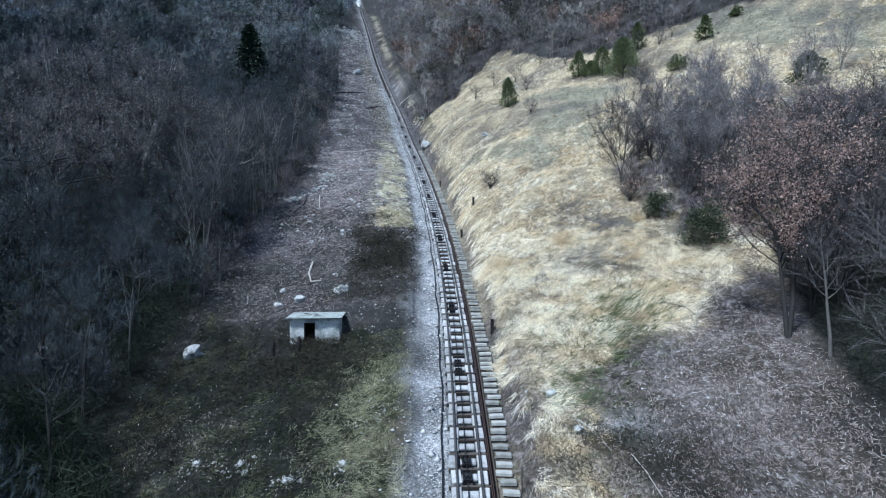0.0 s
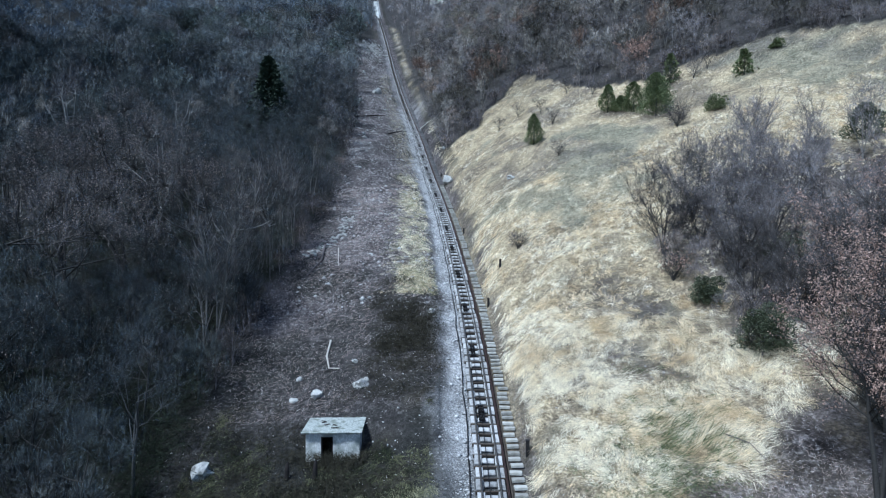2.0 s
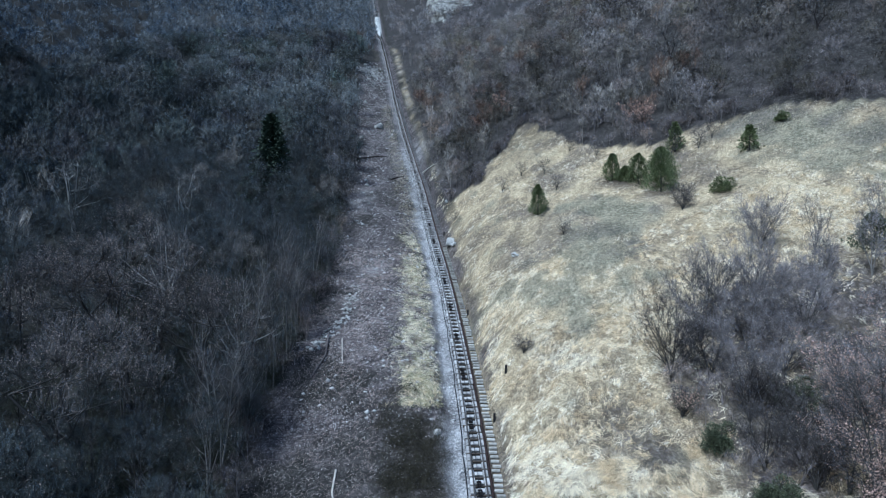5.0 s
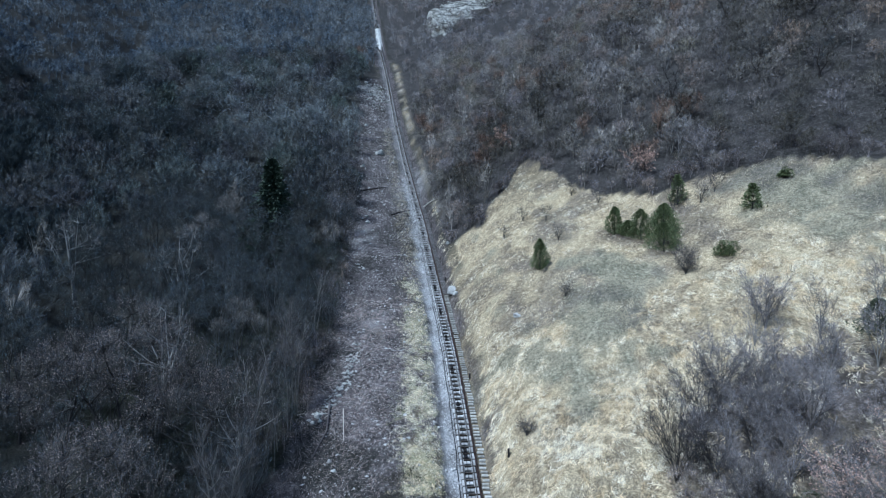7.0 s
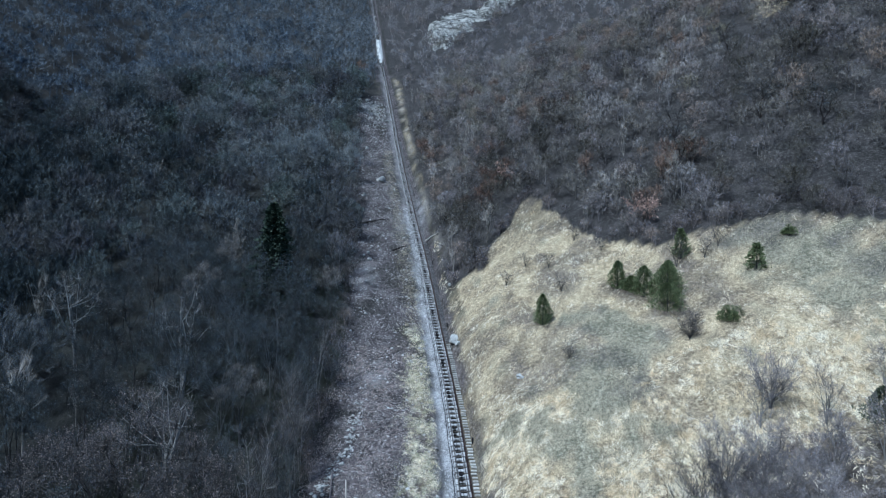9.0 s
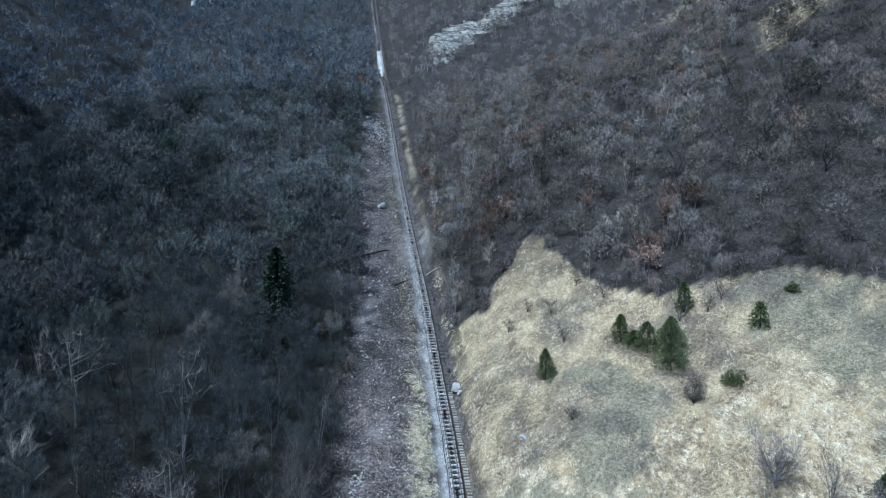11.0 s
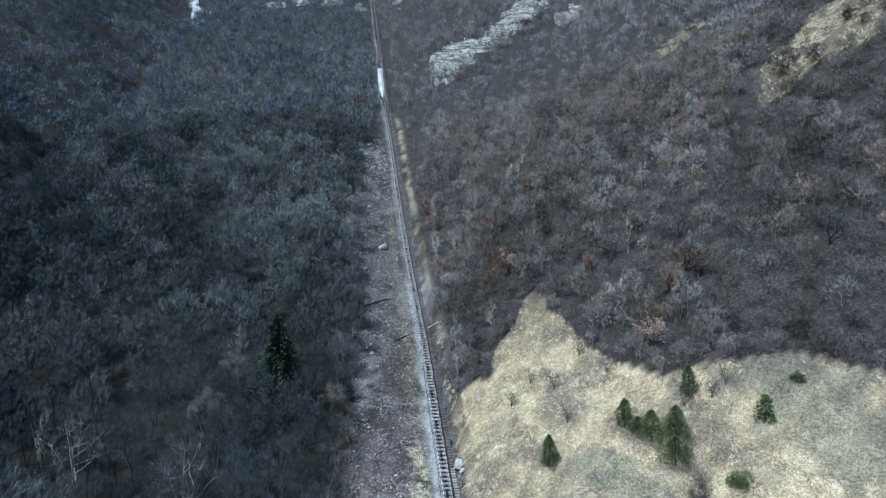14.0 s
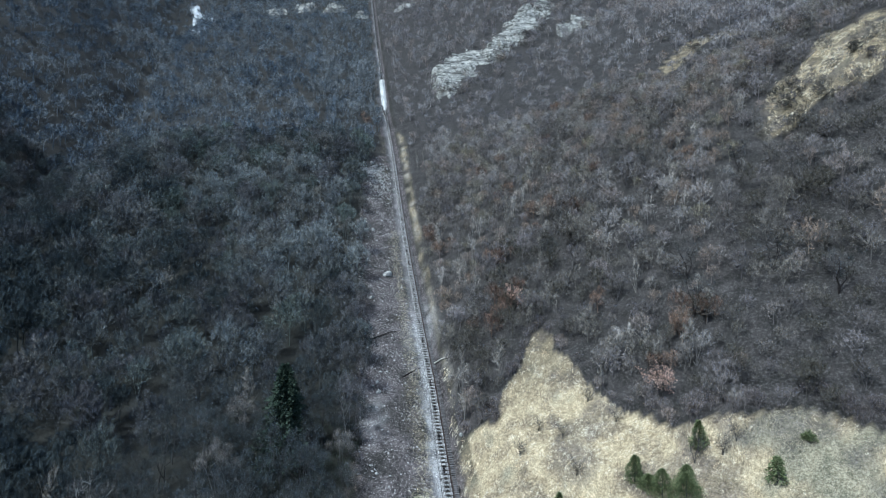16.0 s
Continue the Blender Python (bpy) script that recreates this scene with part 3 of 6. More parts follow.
    for cx, cy, rx, ry in ((-16.5, 156, 3.6, 10), (-16.2, 91.5, 1.6, 2.6), (-24.6, 123, 2.5, 5), (-53, 268, 5, 7), (8.5, 24.5, 1.2, 1.0)):
        spill = 0.85 * np.exp(-((x - cx) / rx) ** 2 - ((y - cy) / ry) ** 2) * np.clip(0.6 + 0.9 * wave(x, y, 1.4, 85), 0, 1)
        verge = np.maximum(verge, spill)
    hollow = np.clip(1.6 * wave(x, y, 7, 102) + 0.9 * wave(x, y, 2.6, 103) - 0.35, 0, 1) * (s < -3) * (y > 85) * (1 - trees)
    slash = slash * (1 - 0.75 * hollow)
    pink = np.clip(0.5 + 0.8 * wave(x, y, 8, 86) + 0.6 * wave(x, y, 2.5, 87), 0, 1) * (s < -7) * (y > 60) * (1 - trees)
    slash = np.clip(slash + 0.22 * pink, 0, 1)
    soil = np.clip((27.5 + 0.12 * s - y) / 3, 0, 1) * np.clip((s - 5.5) / 2, 0, 1) * np.clip(0.55 + 1.0 * wave(x, y, 2.6, 88) + 0.6 * wave(x, y, 1.1, 89), 0, 1)
    straw, slash = straw * (1 - 0.9 * soil), slash * (1 - 0.75 * soil)
    bed = np.clip((np.where(s < 0, 0.95, 1.35) - np.abs(s)) / 0.2, 0, 1)
    verge, slash, straw = verge * (1 - 0.85 * bed), slash * (1 - 0.8 * bed), straw * (1 - bed)
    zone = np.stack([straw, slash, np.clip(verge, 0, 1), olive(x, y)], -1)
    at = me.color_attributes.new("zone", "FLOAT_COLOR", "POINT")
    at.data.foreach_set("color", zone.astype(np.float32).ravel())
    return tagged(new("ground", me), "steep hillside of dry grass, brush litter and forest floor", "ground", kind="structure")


build_ground()


# ---- the inclined railway ----
def along(y, s=0.0, up=0.0):
    return np.array([track_x(y) + s, y, track_z(y) + up])


def strip(y0, y1, step, profile, offset=None):
    """A profile of (s, z) swept along the line, as quads."""
    ys = np.arange(y0, y1 + step / 2, step)
    off = offset(ys) if offset else np.zeros(len(ys))
    prof = np.array(profile)
    k = len(prof)
    cx, cz = track_x(ys), track_z(ys)
    v = np.stack([cx[:, None] + off[:, None] + prof[None, :, 0], np.repeat(ys[:, None], k, 1), cz[:, None] + prof[None, :, 1]], -1).reshape(-1, 3)
    i, j = np.meshgrid(np.arange(len(ys) - 1), np.arange(k), indexing="ij")
    p, q = i * k + j, i * k + (j + 1) % k
    return v, np.stack([p, q, q + k, p + k], -1).reshape(-1, 4)


railway = tagged(new("inclined_railway"), "single-track inclined railway with concrete plinths and steel rails", "railway", kind="structure")
LOOP = (362.0, 482.0)


def loop_shift(y):
    return 3.2 * np.clip(np.minimum(y - LOOP[0], LOOP[1] - y) / 34, 0, 1) ** 0.8


RAIL = [(-0.065, -0.14), (0.065, -0.14), (0.065, -0.12), (0.02, -0.10), (0.02, -0.035), (0.036, -0.03), (0.036, 0), (-0.036, 0), (-0.036, -0.03), (-0.02, -0.035), (-0.02, -0.10), (-0.065, -0.12)]
for side, shift in ((-0.54, -1), (0.54, -1), (-0.54, 1), (0.54, 1)):
    if shift < 0:
        v, f = strip(8, 880, 2.0, [(a + side, b) for a, b in RAIL], lambda y: -loop_shift(y))
    else:
        v, f = strip(LOOP[0] + 2, LOOP[1] - 2, 2.0, [(a + side, b) for a, b in RAIL], loop_shift)
    under(new("rail", mesh_from("rail", v, f, "rail")), railway)
v, f = strip(8, 880, 2.0, [(0.90, -0.32), (0.90, 0.0), (0.92, 0.0), (0.92, -0.16), (0.97, -0.16), (0.97, 0.0), (0.99, 0.0), (0.99, -0.32)])
tagged(under(new("cable_channel", mesh_from("cable_channel", v, f, "rust")), railway), "rust-red steel cable channel beside the rails")
v, f = strip(8, 130, 2.0, [(-1.20, -0.34), (-1.16, -0.36), (-1.12, -0.34), (-1.12, -0.28), (-1.16, -0.26), (-1.20, -0.28)], lambda y: 0.05 * np.sin(y * 0.7) + 0.04 * np.sin(y * 1.9))
tagged(under(new("ground_cable", mesh_from("ground_cable", v, f, "black")), railway), "dark cable lying along the ballast")
for w in (-0.09,):
    v, f = strip(8, 560, 2.0, [(w - 0.02, -0.16), (w + 0.02, -0.16), (w + 0.02, -0.12), (w - 0.02, -0.12)])
    tagged(under(new("haulage_rope", mesh_from("haulage_rope", v, f, "black")), railway), "dark greased haulage rope")
ys = np.arange(LOOP[0] + 12, LOOP[1] - 24, 3.0)
half = np.clip(loop_shift(ys) - 1.15, 0.05, 2.2)
v = np.stack([np.stack([track_x(ys) + k * half, ys, track_z(ys) + h], -1) for k, h in ((-1, -0.6), (-1, -0.1), (1, -0.1), (1, -0.6))], 1).reshape(-1, 3)
i, j = np.meshgrid(np.arange(len(ys) - 1), np.arange(4), indexing="ij")
f = np.stack([i * 4 + j, i * 4 + (j + 1) % 4, i * 4 + 4 + (j + 1) % 4, i * 4 + 4 + j], -1).reshape(-1, 4)
tagged(under(new("island_slab", mesh_from("island_slab", v, f, "plaster")), railway), "pale slab between the two tracks of the passing loop")


def unit(lo, hi, bevel):
    bm = bmesh.new()
    box(bm, lo, hi, bevel)
    me = bpy.data.meshes.new("piece")
    bm.to_mesh(me)
    bm.free()
    return me


def laid(name, me, y, s, up, parent, wobble=0.0, rng=None):
    """A piece laid on the line, tilted with its gradient."""
    d = float(track_z(y + 0.5) - track_z(y - 0.5))
    h = float(track_x(y + 0.5) - track_x(y - 0.5))
    ob = new(name, me)
    t = rng.normal(0, wobble, 3) if rng is not None else (0, 0, 0)
    ob.matrix_world = Matrix.Translation(along(y, s, up)) @ Euler((math.atan(d) + t[0], t[1], -math.atan(h) + t[2])).to_matrix().to_4x4()
    ob.parent = parent
    return ob


def joined_pieces(me, ys, places):
    """Many laid pieces in one mesh."""
    co = np.array([v.co for v in me.vertices])
    tri = np.array([(p.vertices[0], p.vertices[i], p.vertices[i + 1]) for p in me.polygons for i in range(1, len(p.vertices) - 1)])
    pieces = []
    for y in ys:
        d = math.atan(float(track_z(y + 0.5) - track_z(y - 0.5)))
        rot = np.array(Euler((d, 0, 0)).to_matrix())
        for s, up in places(y):
            pieces.append((co @ rot.T + along(y, s, up), tri))
    return gather(pieces)


BAY = 0.94
rng = np.random.default_rng(5)
plinth = unit((-0.22, -0.40, -0.30), (0.22, 0.40, 0), 0.03)
sleeper = unit((-0.90, -0.045, -0.2), (0.90, 0.045, 0), 0.012)
sill = unit((-0.36, -0.20, -0.12), (0.36, 0.20, 0), 0.03)
for me, m in ((plinth, "concrete"), (sleeper, "timber"), (sill, "concrete")):
    me.materials.append(MAT[m])
bays = np.arange(14, 560, BAY)
near = bays[:148]
for y in near:
    for s in (-0.62, 0.62):
        laid("plinth", plinth, y + BAY / 2 + rng.normal(0, 0.02), s + rng.normal(0, 0.03), -0.15 + rng.normal(0, 0.015), railway, 0.03, rng)
    laid("sleeper", sleeper, y, 0, -0.185 + rng.normal(0, 0.01), railway, 0.01, rng)
    laid("sill", sill, y + BAY / 2 + 0.1, 0, -0.24 + rng.normal(0, 0.02), railway, 0.02, rng)
two = lambda y: ((-0.62 - float(loop_shift(y)), -0.145), (0.62 - float(loop_shift(y)), -0.145)) + (((-0.62 + float(loop_shift(y)), -0.145), (0.62 + float(loop_shift(y)), -0.145)) if loop_shift(y) > 0.9 else ())
far_plinth = unit((-0.22, -0.37, -0.30), (0.22, 0.37, 0), 0)
far_sleeper = unit((-0.90, -0.08, -0.2), (0.90, 0.08, 0), 0)
v, f = joined_pieces(far_plinth, bays[148:] + BAY / 2, two)
tagged(under(new("plinth_rows", mesh_from("plinth_rows", v, f, "concrete_far")), railway), kind="stuff")
v, f = joined_pieces(far_sleeper, bays[148:], lambda y: ((-float(loop_shift(y)), -0.13),))
tagged(under(new("sleeper_rows", mesh_from("sleeper_rows", v, f, "timber")), railway), kind="stuff")
v, f = joined_pieces(sill, bays[148:360] + BAY / 2 + 0.1, lambda y: ((0, -0.27),))
tagged(under(new("sill_rows", mesh_from("sill_rows", v, f, "concrete_far")), railway), kind="stuff")


def cable_roller(y):
    base = tagged(new("cable_roller"), "blackened steel cable roller in a box between the rails", "cable roller", "cable rollers along the line")
    bm = bmesh.new()
    for a, b in (((-0.24, -0.28, -0.05), (-0.20, 0.28, 0.13)), ((0.12, -0.28, -0.05), (0.16, 0.28, 0.13)), ((-0.24, -0.32, -0.05), (0.16, -0.28, 0.15)), ((-0.24, 0.28, -0.05), (0.16, 0.32, 0.13))):
        box(bm, a, b, 0.006)
    part("frame", bm, "black", base)
    for w in (-0.12, 0.05):
        bm = bmesh.new()
        bmesh.ops.create_cone(bm, cap_ends=True, segments=14, radius1=0.16, radius2=0.16, depth=0.07, matrix=Matrix.Translation((w, 0, 0.05)) @ Matrix.Rotation(radians(90), 4, "Y"))
        part("roller", bm, "black", base)
    return base


roller = cable_roller(0)
for k, y in enumerate(sorted([*np.arange(22.95, 300, 8.05), *np.arange(23.85, 300, 8.05)])):
    d = float(track_z(y + 0.5) - track_z(y - 0.5))
    m = Matrix.Translation(along(y, -0.05, -0.20)) @ Euler((math.atan(d), 0, 0.08)).to_matrix().to_4x4()
    if k == 0:
        roller.matrix_world = m
    else:
        copy_thing(roller, m)

# the stair beside the line
stair = tagged(new("service_stair"), "long narrow service stair of pale worn treads beside the rails", "stair", kind="structure")
TREAD = 0.55
tread = unit((-0.37, -0.19, -0.16), (0.37, 0.19, 0), 0.018)
tread.materials.append(MAT["tread"])
slat = unit((-0.44, -0.05, -0.10), (0.44, 0.09, 0), 0.012)
slat.materials.append(MAT["timber"])
ys = np.arange(14, 225, TREAD)
for y in ys[:160]:
    ob = new("tread", tread)
    ob.matrix_world = Matrix.Translation(along(y, 1.64 + rng.normal(0, 0.05), -0.24 + rng.normal(0, 0.025))) @ Euler((rng.normal(0, 0.03), rng.normal(0, 0.03), rng.normal(0, 0.05))).to_matrix().to_4x4()
    ob.parent = stair
v, f = gather([(np.array([q.co for q in slat.vertices]) + along(y, 1.66, -0.16), np.array([(p.vertices[0], p.vertices[i], p.vertices[i + 1]) for p in slat.polygons for i in range(1, len(p.vertices) - 1)])) for y in np.arange(102, 225, 0.42)])
tagged(under(new("timber_treads", mesh_from("timber_treads", v, f, "tread_far")), stair), "dark timber treads of the upper stair", kind="stuff")
# dark strip added along the channel for the shade in the gap there
for w in (1.13,):
    v, f = strip(14, 225, 2.0, [(w, -0.75), (w, -0.28), (w + 0.07, -0.28), (w + 0.07, -0.75)])
    under(new("stringer", mesh_from("stringer", v, f, "timber")), stair)

# short black posts beside the stair
for s, y, h in ((2.45, 35.6, 1.05), (2.3, 56.1, 0.95), (4.2, 60.5, 0.9), (2.2, 77.9, 0.85), (2.3, 107, 0.85), (2.3, 132, 0.85)):
    base = tagged(new("marker_post"), "short blackened post with a square cap in grass", "post", "marker posts beside the stair")
    x = float(track_x(y)) + s
    base.location = (x, y, float(ground(x, y)) - 0.1)
    bm = bmesh.new()
    box(bm, (-0.11, -0.10, 0), (0.11, 0.10, h), 0.02)
    part("shaft", bm, "black", base)
    bm = bmesh.new()
    box(bm, (-0.14, -0.13, h), (0.14, 0.13, h + 0.07), 0.02)
    part("cap", bm, "black", base)

# two charred stumps in the weeds below the hut
for x, y, h in ((-11.3, 34.7, 1.0), (-9.5, 34.4, 1.2)):
    v, f = tube([(0, 0, -0.3), (0.02, 0.01, h * 0.5), (0.05, 0.0, h * 0.85), (0.07, 0.02, h)], [0.17, 0.14, 0.11, 0.03], 8)
    ob = tagged(new("tree_stump", mesh_from("tree_stump", v, f, "soot")), "dark upright dead stump in weeds below the hut", "stump", "stumps below the hut")
    ob.location = (x, y, float(ground(x, y)))

# the handrail at the foot of the stair
rail_thing = tagged(new("stair_handrail"), "thin pale steel handrail at the foot of the stair", "handrail")
for y in (16.5, 19.5, 22.3):
    v, f = tube([along(y, 2.2, -0.4), along(y, 2.2, 0.75)], [0.03, 0.03], 8)
    under(new("post", mesh_from("post", v, f, "rail")), rail_thing)
v, f = tube([along(16.5, 2.2, 0.75), along(22.3, 2.2, 0.75)], [0.028, 0.028], 8)
under(new("top_rail", mesh_from("top_rail", v, f, "rail")), rail_thing)


# ---- the hut ----
def hut():
    base = tagged(new("hut"), "small white plastered hut with a lichened sloping slab roof", "hut")
    x, y = -9.1, 37.9
    base.matrix_world = Matrix.Translation((x, y, 13.1)) @ Matrix.Rotation(radians(5), 4, "Z")
    w, d, hf, hb, t = 1.72, 1.15, 1.98, 2.02, 0.18
    bm = bmesh.new()
    box(bm, (-w, -d, -0.8), (-0.75, -d + t, hf), 0.015)
    box(bm, (0.02, -d, -0.8), (w, -d + t, hf), 0.015)
    box(bm, (-0.75, -d, 1.72), (0.02, -d + t, hf), 0.01)
    part("front_wall", bm, "plaster", base)
    for a in (-1, 1):
        bm = bmesh.new()
        lo, hi = sorted((a * w, a * (w - t)))
        vs = [bm.verts.new(p) for p in ((lo, -d + t, -0.8), (hi, -d + t, -0.8), (hi, d - t, -0.8), (lo, d - t, -0.8), (lo, -d + t, hf), (hi, -d + t, hf), (hi, d - t, hb), (lo, d - t, hb))]
        for q in ((0, 3, 2, 1), (4, 5, 6, 7), (0, 1, 5, 4), (1, 2, 6, 5), (2, 3, 7, 6), (3, 0, 4, 7)):
            bm.faces.new([vs[i] for i in q])
        part("side_wall", bm, "plaster", base)
    bm = bmesh.new()
    box(bm, (-w, d - t, -0.8), (w, d, hb), 0.015)
    part("back_wall", bm, "plaster", base)
    bm = bmesh.new()
    box(bm, (-w + t, -d + t, -0.8), (w - t, d - t, -0.02))
    part("floor_slab", bm, "concrete", base)
    for lo, hi in (((-0.75, -d + 0.02, -0.02), (-0.67, -d + 0.16, 1.72)), ((-0.06, -d + 0.02, -0.02), (0.02, -d + 0.16, 1.72)), ((-0.67, -d + 0.02, 1.64), (-0.06, -d + 0.16, 1.72))):
        bm = bmesh.new()
        box(bm, lo, hi, 0.008)
        part("door_frame", bm, "soot", base, "dark weathered door jamb")
    # roof: a slab with ragged sheets laid on it
    slope = math.atan2(hb - hf, 2 * d)
    roof = Matrix.Translation((0, 0, (hb + hf) / 2 + 0.03)) @ Matrix.Rotation(slope, 4, "X")
    bm = bmesh.new()
    box(bm, (-w - 0.2, -d - 0.3, 0), (w + 0.14, d + 0.2, 0.08), 0.02, roof)
    slab = part("roof", bm, "roofing", base)
    r = random.Random(4)
    for i in range(5):
        a = -w - 0.24 + i * 0.775
        bm = bmesh.new()
        box(bm, (a, -d - 0.34 - r.random() * 0.08, 0.083), (a + 0.76 + r.random() * 0.01, d + 0.18 + r.random() * 0.12, 0.11), 0.008, roof @ Matrix.Rotation(radians(r.uniform(-0.6, 0.6)), 4, "Z"))
        part("roof_sheet", bm, "roofing", slab)
    for k in range(5):
        bm = bmesh.new()
        px, py = r.uniform(-1.5, 1.2), r.uniform(-0.9, 0.8)
        box(bm, (px, py, 0.113), (px + r.uniform(0.15, 0.5), py + r.uniform(0.08, 0.2), 0.125 + k * 0.002), 0.005, roof @ Matrix.Rotation(r.uniform(-0.7, 0.7), 4, "Z"))
        part("moss_patch", bm, "soot", slab, "dark moss patch")
    return base


hut()


# ---- stones ----
def boulder(rng, size, squash=0.75):
    bm = bmesh.new()
    bmesh.ops.create_icosphere(bm, subdivisions=2, radius=1)
    off = Vector(rng.uniform(-50, 50, 3))
    for v in bm.verts:
        n = v.co.normalized()
        k = 1 + 0.55 * noise.noise(n * 1.5 + off) + 0.35 * noise.noise(n * 3.4 + off)
        v.co = Vector((n.x * k, n.y * k * 0.85, n.z * k * squash)) * size
        v.co = Vector((round(v.co.x / size * 5) / 5 * 0.3 + v.co.x / size * 0.7, v.co.y / size, v.co.z / size)) * size
    me = bpy.data.meshes.new("boulder")
    bm.to_mesh(me)
    bm.free()
    return me


rng = np.random.default_rng(8)
STONES = [(-17.0, 35.6, 0.75), (-11.7, 42.7, 0.5), (-8.4, 43.0, 0.58), (-8.1, 43.6, 0.3), (-13.4, 42.4, 0.3), (-9.5, 46.3, 0.28), (-3.6, 53.5, 0.4), (-13.8, 45.3, 0.3), (-29.8, 183.0, 1.6), (-3.3, 101.3, 1.15), (-2.6, 99.2, 0.6), (-24.5, 131, 0.7), (-25.3, 134, 0.55), (-4.6, 117.5, 0.5), (6.6, 81.8, 0.55),
          (-19.5, 68.7, 0.42), (-18.6, 70.6, 0.3), (-17.7, 72.8, 0.34), (-17.4, 77.2, 0.3), (-30, 137, 0.6), (-33, 168, 0.7), (-40, 212, 0.9), (-55.9, 276, 1.3), (-52.5, 279, 1.1), (-58, 271, 1.0), (-50, 268, 0.8), (-9.6, 24.9, 0.26), (-11.9, 25.3, 0.2), (-9.2, 24.3, 0.18), (-7.0, 23.4, 0.24), (-4.6, 24.0, 0.22), (5.6, 27.2, 0.3), (6.4, 24.4, 0.3)]
for x, y, r in STONES:
    me = boulder(rng, r)
    me.materials.append(MAT["stone"])
    ob = new("boulder", me)
    ob.location = (x, y, float(ground(x, y)) + r * 0.25)
    ob.rotation_euler = (rng.uniform(-0.3, 0.3), rng.uniform(-0.3, 0.3), rng.uniform(0, 6))
    tagged(ob, "pale angular limestone boulder lying on the cleared slope", "boulder", "boulders on the slope")


OCTA_V = np.array([(1, 0, 0), (-1, 0, 0), (0, 1, 0), (0, -1, 0), (0, 0, 0.8), (0, 0, -0.8)], float)
OCTA_F = np.array([(0, 2, 4), (2, 1, 4), (1, 3, 4), (3, 0, 4), (2, 0, 5), (1, 2, 5), (3, 1, 5), (0, 3, 5)])


def strew(name, label, category, mat, pts, sizes, rng):
    z = ground(pts[:, 0], pts[:, 1])
    v, f = stamp(OCTA_V, OCTA_F, np.column_stack([pts, z + sizes * 0.2, rng.uniform(0, 6.3, len(pts)), sizes, sizes * rng.uniform(0.5, 0.9, len(pts))]))
    v = v + rng.normal(0, 1, v.shape) * np.repeat(sizes, 6)[:, None] * 0.22
    return tagged(new(name, mesh_from(name, v, f, mat)), label, category, kind="stuff")


n = 9500
y = 14 + 150 * rng.random(n) ** 1.5
s = -0.95 - np.abs(rng.normal(0, 0.85, n))
strew("ballast", "loose pale crushed-stone ballast along the railway", "ballast", "rubble", np.column_stack([track_x(y) + s, y]), rng.uniform(0.02, 0.065, n) * (1 + 2.0 * (rng.random(n) > 0.96)) * (1 + y / 200), rng)
n = 160
t = rng.random(n)
bx = np.interp(t, [0, 0.35, 0.6, 1], [-19.8, -18.2, -17.6, -17.2]) + rng.normal(0, 0.45, n)
by = np.interp(t, [0, 0.35, 0.6, 1], [68, 72, 76, 84]) + rng.normal(0, 0.6, n)
strew("broken_stone", "heap of broken white stone at the clearing's edge", "rubble", "stone", np.column_stack([bx, by]), rng.uniform(0.10, 0.34, n), rng)
n = 420
y = 262 + rng.normal(0, 11, n)
s = -8.5 + rng.normal(0, 3.0, n)
strew("rubble_mound", "mound of pale broken stone at the head of the clearing", "rubble", "stone", np.column_stack([track_x(y) + s, y]), rng.uniform(0.2, 0.65, n), rng)
n = 7000
y = 55 + 218 * rng.random(n) ** 1.3
s = -rng.uniform(3, 18, n)
strew("rubble", "small pale stones scattered over the cleared strip", "rubble", "rubble", np.column_stack([track_x(y) + s, y]), rng.uniform(0.03, 0.08, n) * (1 + (rng.random(n) > 0.95) * 2.2) * (1 + y / 260), rng)
n = 5200
y, s = rng.uniform(95, 272, n), -rng.uniform(3.2, 16.5, n)
ok = wave(track_x(y) + s, y, 6, 100) + 0.7 * wave(s, y, 2.2, 101) > 0.35
strew("rubble", "patches of broken pale stone on the upper clearing", "rubble", "rubble", np.column_stack([track_x(y) + s, y])[ok], (rng.uniform(0.05, 0.17, n) * (1 + 1.2 * (rng.random(n) > 0.95)))[ok], rng)
n = 380
y = rng.uniform(20, 46, n)
s = rng.uniform(-8, 14, n)
keep = np.abs(s) > 3
strew("stones", "small pale stones on the lower slope", "stones", "rubble", np.column_stack([track_x(y) + s, y])[keep], rng.uniform(0.03, 0.10, n)[keep], rng)


q = np.concatenate([rng.normal(0, 1, (k, 2)) * [a, b] + c for k, a, b, c in ((60, 0.8, 0.35, (-9.5, 24.8)), (40, 0.5, 0.3, (-12.0, 25.2)), (40, 0.5, 0.25, (-7.0, 23.4)), (70, 0.6, 0.7, (-3.6, 27.4)), (30, 0.4, 0.3, (-4.6, 24.0)))])
strew("broken_stone", "crumbled white stone in the weeds below the hut", "rubble", "rubble", q, rng.uniform(0.03, 0.11, len(q)), rng)


# ---- trees ----
def unitrows(a):
    return a / (np.linalg.norm(a, axis=1)[:, None] + 1e-9)


